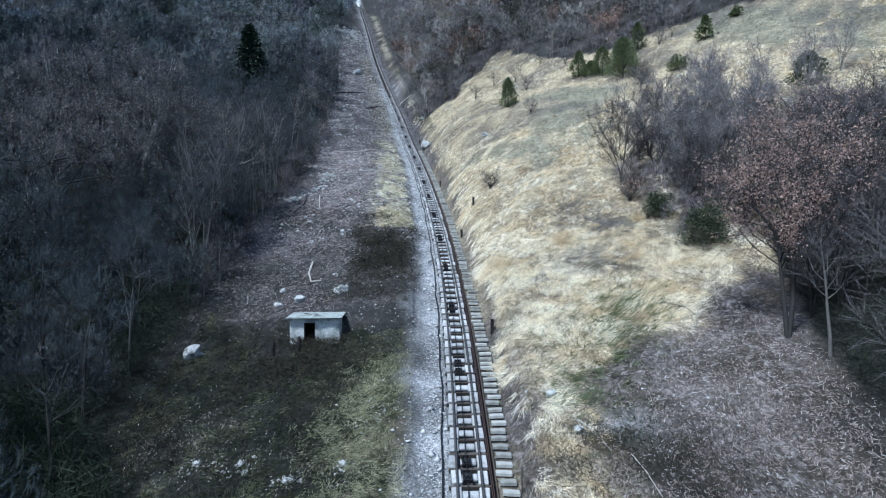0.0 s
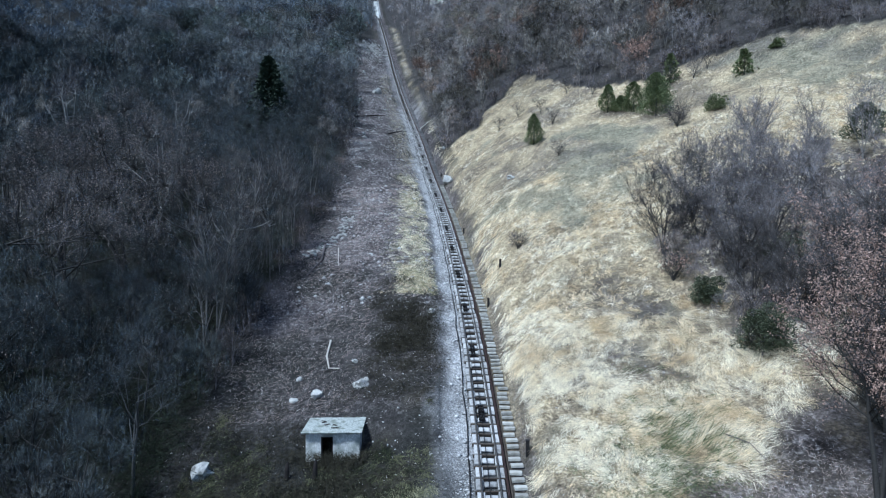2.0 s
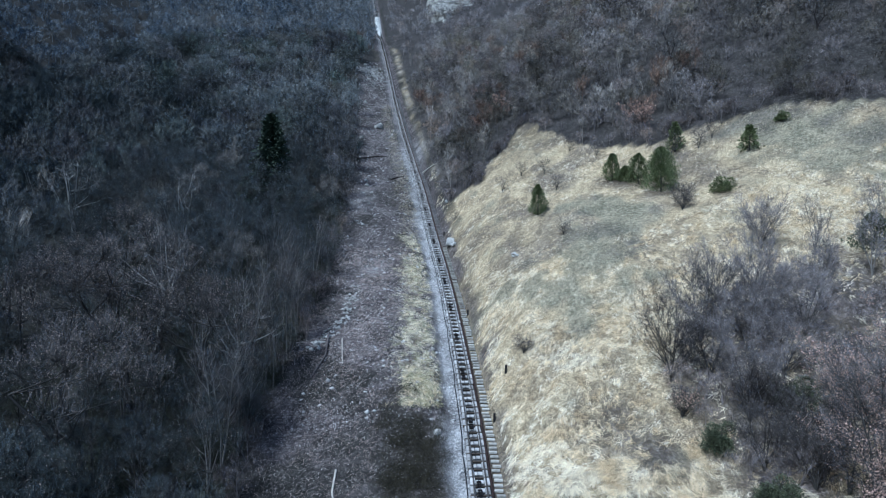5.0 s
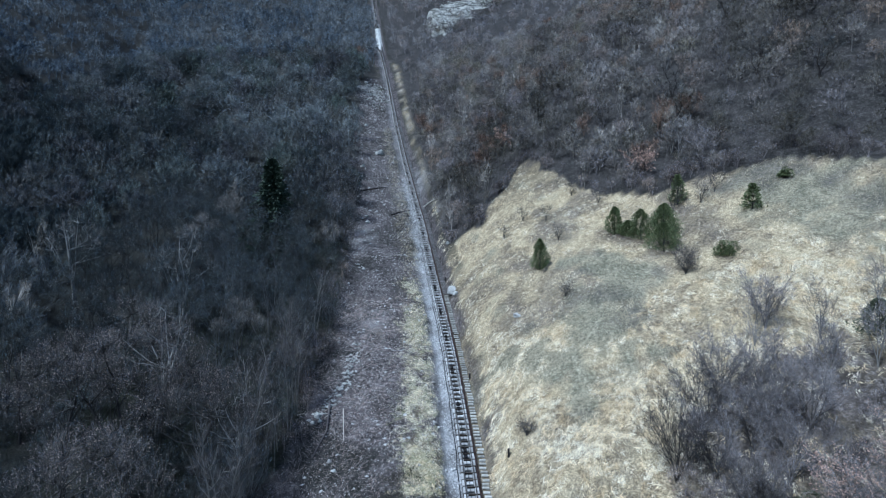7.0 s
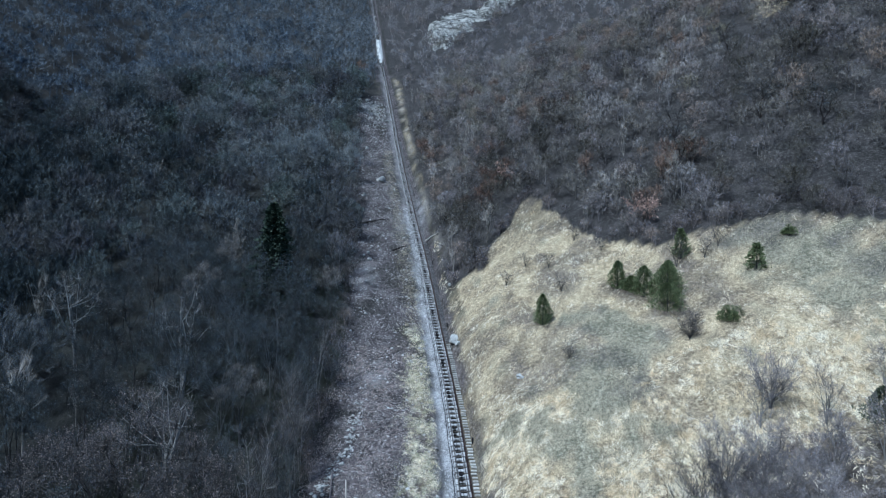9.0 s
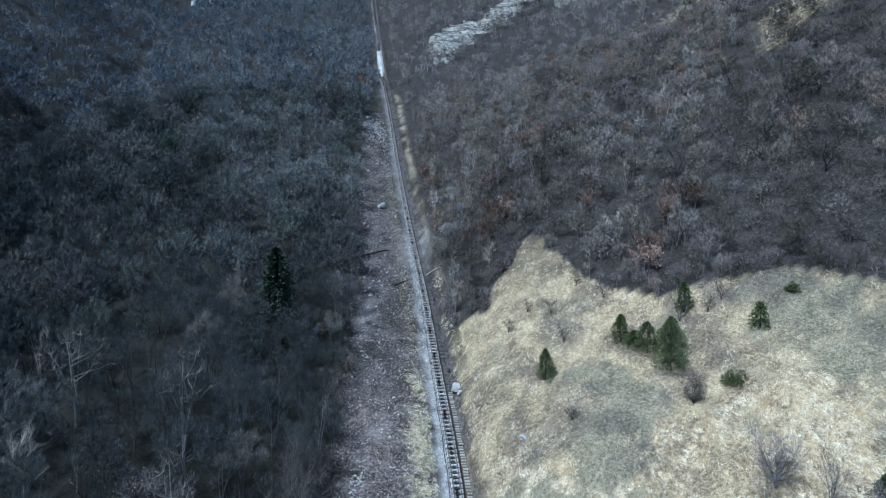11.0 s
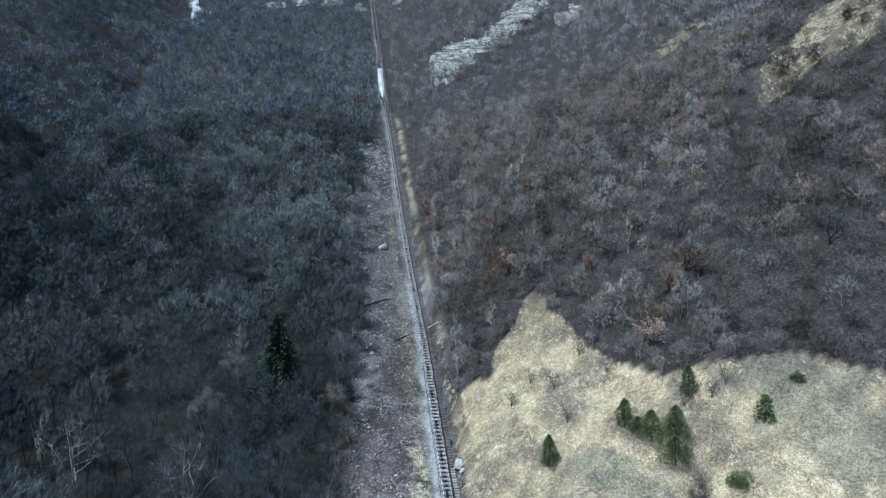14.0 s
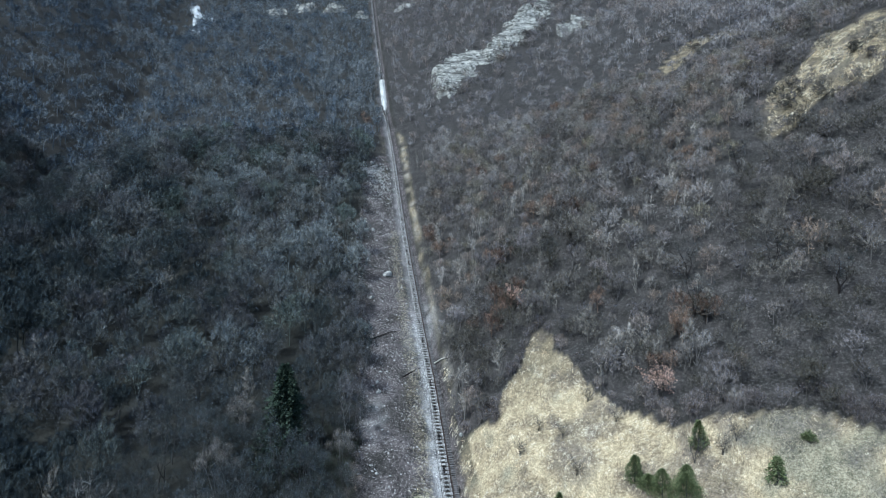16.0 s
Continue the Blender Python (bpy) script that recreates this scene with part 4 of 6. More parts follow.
def bare_tree(rng, height, spread, stems=1, limbs=22, boughs=4, twigs=900, twig=1.1, width=0.035, girth=0.16, low=0.3, rise=0.9, sides=6, fan=0.22, kink=0.018, open_up=0.13):
    """A leafless tree: (trunk and limbs), (twigs). Limbs climb from the stems, boughs fork from them, twigs cover both."""
    wood_parts, tips, ways, weights = [], [], [], []
    for k in range(stems):
        lean = rng.normal(0, 0.10, 2) * height * 0.5 if stems == 1 else np.array([math.cos(k * 2.4), math.sin(k * 2.4)]) * height * fan * rng.uniform(0.4, 1.1)
        t = np.linspace(0, 1, 6)
        h = height * (1 if stems == 1 else rng.uniform(0.7, 1))
        path = np.column_stack([lean[0] * t ** 1.4 + rng.normal(0, kink, 6) * h * t, lean[1] * t ** 1.4 + rng.normal(0, kink, 6) * h * t, h * 0.93 * t])
        path[0, 2] = -0.4
        r = girth / stems ** 0.4
        wood_parts.append(tube(path, r * (1 - 0.9 * t) + 0.012, sides))
        for i in range(max(2, limbs // stems)):
            a = low + (0.97 - low) * (i + rng.random()) / (limbs / stems)
            a = min(a, 0.98)
            p = np.array([np.interp(a, t, path[:, c]) for c in range(3)])
            g = i * 2.4 + rng.normal(0, 0.5)
            out = spread * rng.uniform(0.55, 1.05) * (0.35 + 0.65 * math.sqrt(max(0.05, 1 - ((a - 0.5) / 0.55) ** 2)))
            up = out * rise * rng.uniform(0.6, 1.5)
            q = np.linspace(0, 1, 3)[:, None]
            bend = np.array([math.cos(g), math.sin(g), 0]) * out
            lp = p + bend * q ** 0.9 + np.array([0, 0, up]) * q ** 1.3 + rng.normal(0, 0.06, (3, 3)) * out * q
            wood_parts.append(tube(lp, (r * 0.36 * (1.1 - a) + 0.015) * (1 - 0.8 * q[:, 0]) + 0.005, 3))
            for b in range(boughs + 1):
                c = 1.0 if b == 0 else rng.uniform(0.25, 0.95)
                o = np.array([np.interp(c, q[:, 0], lp[:, e]) for e in range(3)])
                w = lp[-1] - lp[-2] if b == 0 else (lp[-1] - lp[0]) * 0.6 + rng.normal(0, 0.38, 3) * out
                w = w / (np.linalg.norm(w) + 1e-9) * out * rng.uniform(0.35, 0.6)
                if b:
                    wood_parts.append(slivers(rng, o[None], w[None], np.array([r * 0.2 + 0.02])))
                tips.append(o)
                ways.append(w)
    tips, ways = np.array(tips), np.array(ways)
    pick = rng.integers(0, len(tips), twigs)
    start = tips[pick] + ways[pick] * rng.uniform(0, 1, (twigs, 1))
    way = unitrows(unitrows(ways[pick]) * 0.7 + rng.normal(0, 0.55, (twigs, 3)) + [0, 0, 0.35]) * (twig * rng.uniform(0.5, 1.3, twigs))[:, None]
    return gather(wood_parts), fans(rng, start, way, np.linalg.norm(way, axis=1) * open_up), (start, way)


def cheap_tree(rng, height, spread, sprays, spray, low=0.3, girth=0.1, stems=1, lobes=5):
    """A leafless tree for the distance: stems, a few limbs and twig sprays that climb into a lobed, domed crown. Verts, faces, spray rows."""
    out, rows = [], []
    for k in range(stems):
        t = np.linspace(0, 1, 3)
        path = np.column_stack([rng.normal(0, 0.05 * stems, 3) * height * t, rng.normal(0, 0.05 * stems, 3) * height * t, height * 0.8 * t])
        out.append(tube(path, girth * (1.05 - t), 3))
    lg = rng.random() * 6.283 + np.arange(lobes) * 2.4
    reach = spread * rng.uniform(0.35, 0.6, lobes)
    lobe = np.column_stack([np.cos(lg) * reach, np.sin(lg) * reach, height * rng.uniform(0.42, 0.60, lobes)])
    lobe[0] = (0, 0, height * 0.62)
    size = rng.uniform(0.75, 1.15, lobes)
    k = rng.integers(0, lobes, sprays)
    d = unitrows(rng.normal(size=(sprays, 3)) + [0, 0, 0.65])
    tip = lobe[k] + d * np.array([spread * 0.5, spread * 0.5, height * (0.36 - 0.2 * low)]) * (size[k] * rng.uniform(0.45, 1.08, sprays) ** 0.6)[:, None]
    tip[:, 2] = np.clip(tip[:, 2], height * 0.12, height * 1.05)
    loose = rng.normal(size=(sprays, 3))
    way = unitrows(d * 0.62 + loose * 0.34 + [0, 0, 0.68]) * (spray * rng.uniform(0.6, 1.3, sprays))[:, None]
    n = max(5, sprays // 30)
    q = rng.integers(0, sprays, n)
    base = np.column_stack([np.zeros(n), np.zeros(n), tip[q, 2] * rng.uniform(low, 0.6, n)])
    out.append(slivers(rng, base, (tip[q] - base) * 0.9, np.full(n, girth * 0.9)))
    solid = sum(len(v) for v, f in out)
    out.append(fans(rng, tip - way * 0.75, way, np.linalg.norm(way, axis=1) * rng.uniform(0.4, 0.75, sprays), d, 0.5))
    v, f = gather(out)
    return v, f, np.concatenate([np.tile([(0, 0, 1.0)], (solid, 1)), np.tile(FAN, (sprays, 1))])


def domed_tree(rng, height, spread, sprays, spray, girth=0.18, lobes=9, stems=1):
    """A broad leafless tree: trunk, limbs to the lobes of a domed crown, boughs, and upright sprays of twigs over the lobes."""
    wood_parts = []
    forks = []
    for k in range(stems):
        t = np.linspace(0, 1, 5)
        lean = rng.normal(0, 0.05 if stems == 1 else 0.12, 2) * height
        path = np.column_stack([lean[0] * t ** 1.5, lean[1] * t ** 1.5, height * 0.55 * t]) + rng.normal(0, 0.008, (5, 3)) * height * t[:, None]
        path[0, 2] = -0.4
        wood_parts.append(tube(path, girth * (1 - 0.55 * t), 6))
        forks.append(path)
    g = rng.random() * 6.283 + np.arange(lobes) * 2.4
    r = spread * np.sqrt((np.arange(lobes) + 0.3) / lobes)
    lobe = np.column_stack([np.cos(g) * r, np.sin(g) * r, height * (0.80 - 0.28 * (r / spread) ** 2 + rng.normal(0, 0.03, lobes))])
    size = spread * rng.uniform(0.32, 0.48, lobes)
    for c in range(lobes):
        path = forks[c % stems]
        a = path[2 + c % 3]
        q = np.linspace(0, 1, 4)[:, None]
        limb = a + (lobe[c] - a) * q ** np.array([[0.8, 0.8, 1.15]]) + rng.normal(0, 0.04, (4, 3)) * spread * q
        wood_parts.append(tube(limb, girth * 0.42 * (1 - 0.75 * q[:, 0]), 4))
    k = rng.integers(0, lobes, sprays)
    d = unitrows(rng.normal(size=(sprays, 3)) + [0, 0, 0.7])
    tip = lobe[k] + d * (size[k] * rng.uniform(0.35, 1.05, sprays) ** 0.6)[:, None] * [1, 1, 1.1]
    way = unitrows(d * 0.6 + rng.normal(0, 0.38, (sprays, 3)) + [0, 0, 0.6]) * (spray * rng.uniform(0.6, 1.3, sprays))[:, None]
    start = tip - way * 0.8
    n = sprays // 6
    wood_parts.append(slivers(rng, lobe[k[:n]] - [0, 0, 0.3], (tip - lobe[k])[:n], np.full(n, 0.05)))
    return gather(wood_parts), fans(rng, start, way, np.linalg.norm(way, axis=1) * rng.uniform(0.07, 0.17, sprays)), (start, way)


def leaves_on(rng, start, way, count, size):
    k = rng.integers(0, len(start), count)
    p = start[k] + way[k] * rng.uniform(0.2, 1, (count, 1)) + rng.normal(0, 0.08, (count, 3))
    a, b = unitrows(rng.normal(size=(count, 3))), unitrows(rng.normal(size=(count, 3)))
    s = size * rng.uniform(0.6, 1.4, (count, 1))
    v = np.stack([p - a * s, p + b * s * 0.6, p + a * s, p - b * s * 0.6], 1).reshape(-1, 3)
    i = np.arange(count)[:, None] * 4
    return v, np.concatenate([i + [0, 1, 2], i + [0, 2, 3]])


def tree_thing(name, label, category, group, wood_mesh, twig_mesh, leaf_mesh=None):
    base = tagged(new(name), label, category, group)
    under(new("trunk", wood_mesh), base)
    under(new("crown", twig_mesh), base)
    if leaf_mesh:
        tagged(under(new("leaves", leaf_mesh), base), "withered leaves still on the twigs")
    return base


def foot(x, y, sink=0.15):
    return Vector((x, y, float(ground(x, y)) - sink))


def set_down(kinds, rng, spots, tall, choose=None):
    """The first of each kind stands at its first spot; the rest are copies."""
    used = set()
    for n, (x, y) in enumerate(spots):
        k = int(rng.integers(0, len(kinds)))
        if choose:
            k = choose(x, y, k)
        sc = float(tall(x, y))
        m = Matrix.Translation(foot(x, y)) @ Matrix.Rotation(float(rng.uniform(0, 6.28)), 4, "Z") @ Euler((rng.normal(0, 0.03), rng.normal(0, 0.03), 0)).to_matrix().to_4x4()
        ob = kinds[k]
        if k not in used:
            used.add(k)
            ob.scale = (sc, sc, sc)
            ob.matrix_basis = m @ Matrix.Diagonal((sc, sc, sc, 1))
        else:
            made = copy_thing(ob, m)
            made.matrix_basis = m @ Matrix.Diagonal((sc, sc, sc, 1))
    for k, ob in enumerate(kinds):
        if k not in used:
            for o in (*ob.children_recursive, ob):
                bpy.data.objects.remove(o)


# the tall dark wood beside the clearing: the nearest trees one by one
rng = np.random.default_rng(21)
kinds = []
for k in range(8):
    pale = k in (2, 5)
    if k % 4 == 3:
        w, t, st = bare_tree(rng, 14.5, 2.8, 5, 40, 4, 1450, 1.2, 0.033, 0.13, 0.3, 1.1, 4, 0.18, 0.03)
    else:
        w, t, st = domed_tree(rng, 16.5, 3.4 + 1.2 * rng.random(), 1500, 1.15, 0.15, 8, 1 + k % 3)
    lm = None
    if k == 0:
        lv, lf = leaves_on(rng, *st, 300, 0.06)
        lm = mesh_from("leaves", lv, lf, "seed")
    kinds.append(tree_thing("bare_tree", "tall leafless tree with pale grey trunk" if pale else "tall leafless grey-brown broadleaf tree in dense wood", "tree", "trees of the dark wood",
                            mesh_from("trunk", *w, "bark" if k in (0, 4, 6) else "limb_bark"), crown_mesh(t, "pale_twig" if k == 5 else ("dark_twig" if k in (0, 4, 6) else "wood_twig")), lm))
cand = jittered(rng, -75, 0, 10, 118, 5.0)
cs = cand[:, 0] - track_x(cand[:, 1])
ok = wood(cand[:, 0], cand[:, 1]) & (cs < 0) & (cand[:, 0] > -0.96 * cand[:, 1] - 8) & (cs > -58)
near_left = cand[ok][:260]
# beyond x = -0.6 y only dark-twigged kinds: view-edge darkening put into colour
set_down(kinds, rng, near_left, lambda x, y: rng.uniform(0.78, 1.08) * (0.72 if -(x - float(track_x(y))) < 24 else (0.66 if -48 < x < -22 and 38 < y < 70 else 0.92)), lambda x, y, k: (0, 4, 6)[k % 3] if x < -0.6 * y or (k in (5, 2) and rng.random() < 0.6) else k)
late_left = cand[ok][260:]

# the slim pale trunks at the edge of the clearing
edge = []
for k in range(3):
    w, t, st = bare_tree(rng, 13, 1.5, 1, 16, 3, 500, 0.9, 0.035, 0.09, 0.4, 1.5)
    edge.append(tree_thing("slim_tree", "slim pale-stemmed leafless tree at the wood's edge", "tree", "slim trees at the wood's edge", mesh_from("trunk", *w, "pale_bark"), crown_mesh(t, "twig")))
ey = np.concatenate([rng.normal(72, 2.5, 9), rng.normal(58, 1.2, 6), rng.normal(64, 2.5, 8), rng.normal(49, 1.5, 6), rng.uniform(40, 56, 3), rng.uniform(46, 112, 6), rng.uniform(112, 250, 8)])
es = -np.interp(ey, LEFT_EDGE_Y, LEFT_EDGE_S) - rng.uniform(0.2, 2.4, len(ey))
set_down(edge, rng, np.column_stack([track_x(ey) + es, ey]), lambda x, y: rng.uniform(0.45, 1.1))


def forest(name, label, mat, kinds, pts, rng, height, tone=0.0):
    """Woods past counting, joined into one mesh."""
    z = ground(pts[:, 0], pts[:, 1]) - 0.2
    which = rng.integers(0, len(kinds), len(pts))
    pieces, tints, sprays = [], [], []
    for k, (v, f, rows) in enumerate(kinds):
        p = pts[which == k]
        if not len(p):
            continue
        h = height(p[:, 0], p[:, 1]) * rng.uniform(0.55, 1.3, len(p))
        w = h * rng.uniform(0.85, 1.2, len(p))
        pieces.append(stamp(v, f, np.column_stack([p, z[which == k], rng.uniform(0, 6.3, len(p)), w, h])))
        sprays.append(np.tile(rows, (len(p), 1)))
        # the last, diagonal wave puts the shading of gullies into the tint
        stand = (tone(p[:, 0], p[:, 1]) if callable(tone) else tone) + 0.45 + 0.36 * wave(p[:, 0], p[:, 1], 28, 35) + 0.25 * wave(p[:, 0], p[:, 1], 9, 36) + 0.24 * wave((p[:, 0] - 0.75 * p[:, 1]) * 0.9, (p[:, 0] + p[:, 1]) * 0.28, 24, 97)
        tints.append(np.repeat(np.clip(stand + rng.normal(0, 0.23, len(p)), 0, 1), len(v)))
    return tagged(new(name, mesh_from(name, *gather(pieces), mat, tint=np.concatenate(tints), spray=np.concatenate(sprays))), label, "woods", kind="stuff")


# kinds with unit height, scaled where they stand
def scaled(v, f, rows, h):
    return v / h, f, rows


mid_kinds = [scaled(*cheap_tree(rng, 16, 5.4, 400, 1.7, 0.3, 0.10, 1 + k % 2, 6), 16) for k in range(9)]
scrub_kinds = [scaled(*cheap_tree(rng, 8, 3.7, 210, 1.15, 0.05, 0.05, 1 + k % 3), 8) for k in range(10)]
near_kinds = [scaled(*cheap_tree(rng, 6, 2.6, 420, 0.62, 0.1, 0.05, 2 + k % 3, 7), 6) for k in range(5)]
far_kinds = [scaled(*cheap_tree(rng, 14, 7.0, 95, 2.9, 0.1, 0.2), 14) for k in range(6)]

p = jittered(rng, -280, 0, 16, 285, 6.4)
s = p[:, 0] - track_x(p[:, 1])
ok = wood(p[:, 0], p[:, 1]) & (s < 0) & (p[:, 0] > -0.97 * p[:, 1] - 8) & ((p[:, 1] > 118) | (s < -58))
p = np.concatenate([p[ok], late_left])
# tone falls towards the left of view: edge darkening put into the tint
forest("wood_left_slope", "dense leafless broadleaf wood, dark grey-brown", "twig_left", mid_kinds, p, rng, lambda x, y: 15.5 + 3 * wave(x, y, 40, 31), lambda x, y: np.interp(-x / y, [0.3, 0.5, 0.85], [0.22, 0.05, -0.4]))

p = jittered(rng, -20, 250, 72, 285, 4.4)
s = p[:, 0] - track_x(p[:, 1])
ok = wood(p[:, 0], p[:, 1]) & (s > 0) & (p[:, 0] < 0.88 * p[:, 1] + 8)
# tint holds haze (lighter uphill) and the view's right-hand edge darkening
forest("wood_right_slope", "leafless grey-brown scrub oak wood on the steep slope", "twig_right", scrub_kinds, p[ok], rng, lambda x, y: 7.2 + 1.6 * wave(x, y, 30, 32), lambda x, y: np.interp(y + 0.4 * x, [90, 150, 260], [-0.12, 0.0, 0.22]) - 0.3 * np.clip((x - 30) / 50, 0, 1) * np.clip((190 - y) / 60, 0, 1))


# the shrub layer under the tall trees
y = 8 + 112 * rng.random(210)
s = -np.interp(y, LEFT_EDGE_Y, LEFT_EDGE_S) - 0.5 - 30 * rng.random(210) ** 1.4
q = np.column_stack([track_x(y) + s, y])
forest("understorey", "dark leafless shrub layer beneath the tall trees", "twig_left", near_kinds, q, rng, lambda x, y: 5.2 + 1.5 * wave(x, y, 12, 40), -0.12)

y = 42 + 208 * rng.random(130)
s = -np.interp(y, LEFT_EDGE_Y, LEFT_EDGE_S) - 0.2 + rng.normal(0, 0.9, 130)
forest("edge_scrub", "brown leafless scrub along the edge of the dark wood", "haze", near_kinds, np.column_stack([track_x(y) + s, y]), rng, lambda x, y: 4.0 + 1.2 * wave(x, y, 5, 83), -0.35)

# pale slim stems and rust-leaved oaks standing out of the woods
stem_kinds = [scaled(*cheap_tree(rng, 10, 1.6, 60, 1.3, 0.4, 0.07, 1 + k % 3), 10) for k in range(6)]
rust_kinds = [scaled(*cheap_tree(rng, 6, 2.6, 200, 1.0, 0.1, 0.08), 6) for k in range(4)]
q = rng.uniform((-160, 60), (180, 280), (1500, 2))
s = q[:, 0] - track_x(q[:, 1])
ok = wood(q[:, 0], q[:, 1]) & (wave(q[:, 0], q[:, 1], 16, 38) > 0.05) & (np.abs(q[:, 0]) < 0.9 * q[:, 1])
forest("pale_stems", "pale slim stems standing in the scrub wood", "pale_stem", stem_kinds, q[ok & (s > 0)][:230], rng, lambda x, y: 9.6 + 0 * x)
forest("pale_stems", "pale slim stems standing in the dark wood", "pale_stem", stem_kinds, q[ok & (s < 0) & (q[:, 1] > 60)][:24], rng, lambda x, y: 13.0 + 0 * x, -0.3)
ok = wood(q[:, 0], q[:, 1]) & (wave(q[:, 0], q[:, 1], 13, 39) > 0.5) & (s > 0)
own = np.array([(5, 141), (8, 143), (6.5, 145), (10, 147), (33, 106), (36, 108), (3, 138), (50, 230), (55, 236), (62, 160), (60, 163), (-66, 335), (-62, 326), (-70, 345), (-59, 318), (-64, 331)], float)
forest("rust_leaved_oaks", "low oaks with rust-brown withered leaves in the scrub", "rust_twig", rust_kinds, np.concatenate([own, q[ok][:90]]), rng, lambda x, y: 6.5 + 0 * x)


def cliff_gap(x, y):
    gap = np.zeros(np.shape(x), bool)
    for cx, cy, rx, ry, turn in CLIFFS:
        c, n = math.cos(turn), math.sin(turn)
        u, v = (x - cx) * c + (y - cy) * n, -(x - cx) * n + (y - cy) * c
        gap |= (u / rx) ** 2 + (v / ry) ** 2 < 0.6 + 0.6 * wave(x, y, 12, 74)
    return gap


CLIFFS = [(34, 456, 30, 13, 1.0), (2, 424, 56, 23, 1.22), (64, 508, 76, 19, 1.12), (98, 470, 22, 11, 0.6), (-270, 728, 17, 15, 0.2), (-232, 742, 17, 14, 0.1), (-184, 712, 16, 13, 0.1), (-140, 690, 9, 10, 0.3), (-85, 704, 14, 10, 0.0)]
p = jittered(rng, -860, 740, 285, 900, 10.2)
s = p[:, 0] - track_x(p[:, 1])
ok = wood(p[:, 0], p[:, 1]) & (p[:, 0] > -0.98 * p[:, 1]) & (p[:, 0] < 0.88 * p[:, 1]) & ~cliff_gap(p[:, 0], p[:, 1]) & (ground(p[:, 0], p[:, 1]) < 92 + 0.53 * p[:, 1])
p, s = p[ok], s[ok]
# tones put distance haze and darkening towards the left of view into the tint
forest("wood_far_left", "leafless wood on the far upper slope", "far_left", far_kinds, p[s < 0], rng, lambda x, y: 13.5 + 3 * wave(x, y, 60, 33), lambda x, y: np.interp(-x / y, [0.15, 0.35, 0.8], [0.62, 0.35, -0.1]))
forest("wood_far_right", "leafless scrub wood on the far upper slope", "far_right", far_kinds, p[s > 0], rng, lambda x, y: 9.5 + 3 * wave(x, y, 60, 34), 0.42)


# stunted trees on the ledges and rims of the cliffs
q = []
for cx, cy, rx, ry, turn in CLIFFS:
    n = int(rx * ry * 0.08)
    g, d = rng.random(n) * 6.283, np.sqrt(rng.uniform(0.1, 1.25, n))
    a, b = np.cos(g) * d * rx, np.sin(g) * d * ry
    q.append(np.column_stack([cx + a * math.cos(turn) - b * math.sin(turn), cy + a * math.sin(turn) + b * math.cos(turn)]))
q = np.concatenate(q)
q = q[wave(q[:, 0], q[:, 1], 9, 82) > -0.15]
forest("cliff_scrub", "stunted leafless trees on the ledges of the cliffs", "twig_right", far_kinds, q, rng, lambda x, y: 7.5 + 0 * x, 0.05)


# ---- the bushes and trees of the open slope ----
def evergreen(rng, height, radius, tufts, shape="cone", size=0.28):
    """Needle sprays set thick round a leaning axis: cone, mound or tiers."""
    h = rng.random(tufts) ** 0.8
    g = rng.random(tufts) * 6.283
    if shape == "cone":
        edge = np.sqrt(np.clip(h * 5, 0, 1)) * (1 - h) ** 0.7 + 0.04
    elif shape == "mound":
        edge = np.sqrt(np.clip(1 - (h * 1.02 - 0.05) ** 2, 0.02, 1))
    else:
        edge = (1 - h) ** 0.7 * (0.6 + 0.4 * (1 - (h * 11 % 1.0))) + 0.03
    if shape == "mound":
        edge = edge * 0.8
    lump = 1 + 0.3 * np.sin(g * 3 + h * 7 + rng.random() * 6) + 0.2 * np.sin(g * 5 - h * 11)
    r = radius * edge * lump * rng.uniform(0.55, 1.02, tufts)
    p = np.column_stack([np.cos(g) * r, np.sin(g) * r, height * (0.03 + 0.95 * h)])
    if shape == "mound":
        lobes = rng.normal(0, 0.28, (7, 3)) * [radius, radius, 0]
        which = rng.integers(0, 7, tufts)
        tall = rng.uniform(0.45, 1.1, 7)[which]
        p = p * np.column_stack([np.full(tufts, 0.55), np.full(tufts, 0.55), tall]) + lobes[which]
    out = np.column_stack([np.cos(g), np.sin(g), np.full(tufts, 0.9 if shape == "cone" else (0.5 if shape == "mound" else -0.15))])
    way = unitrows(out + rng.normal(0, 0.45, (tufts, 3))) * (size * rng.uniform(0.6, 1.4, tufts))[:, None]
    side = unitrows(np.cross(way, rng.normal(size=way.shape))) * size * 0.33
    v = np.stack([p, p + way * 0.6 + side, p + way * 1.1, p + way * 0.6 - side], 1).reshape(-1, 3)
    i = np.arange(tufts)[:, None] * 4
    return v, np.concatenate([i + [0, 1, 2], i + [0, 2, 3]])


def evergreen_thing(name, label, x, y, height, radius, tufts, shape, mat, size=0.28):
    base = tagged(new(name), label, name.replace("_", " "))
    base.location = foot(x, y, 0.1)
    t = np.linspace(0, 1, 4)
    under(new("trunk", mesh_from("trunk", *tube(np.column_stack([t * 0.05, t * 0.03, t * height * 0.9 - 0.3 * (1 - t)]), 0.11 * (1.05 - t) * height / 4, 6), "bark")), base)
    under(new("crown", mesh_from("crown", *evergreen(rng, height, radius, tufts, shape, size), mat)), base)
    return base


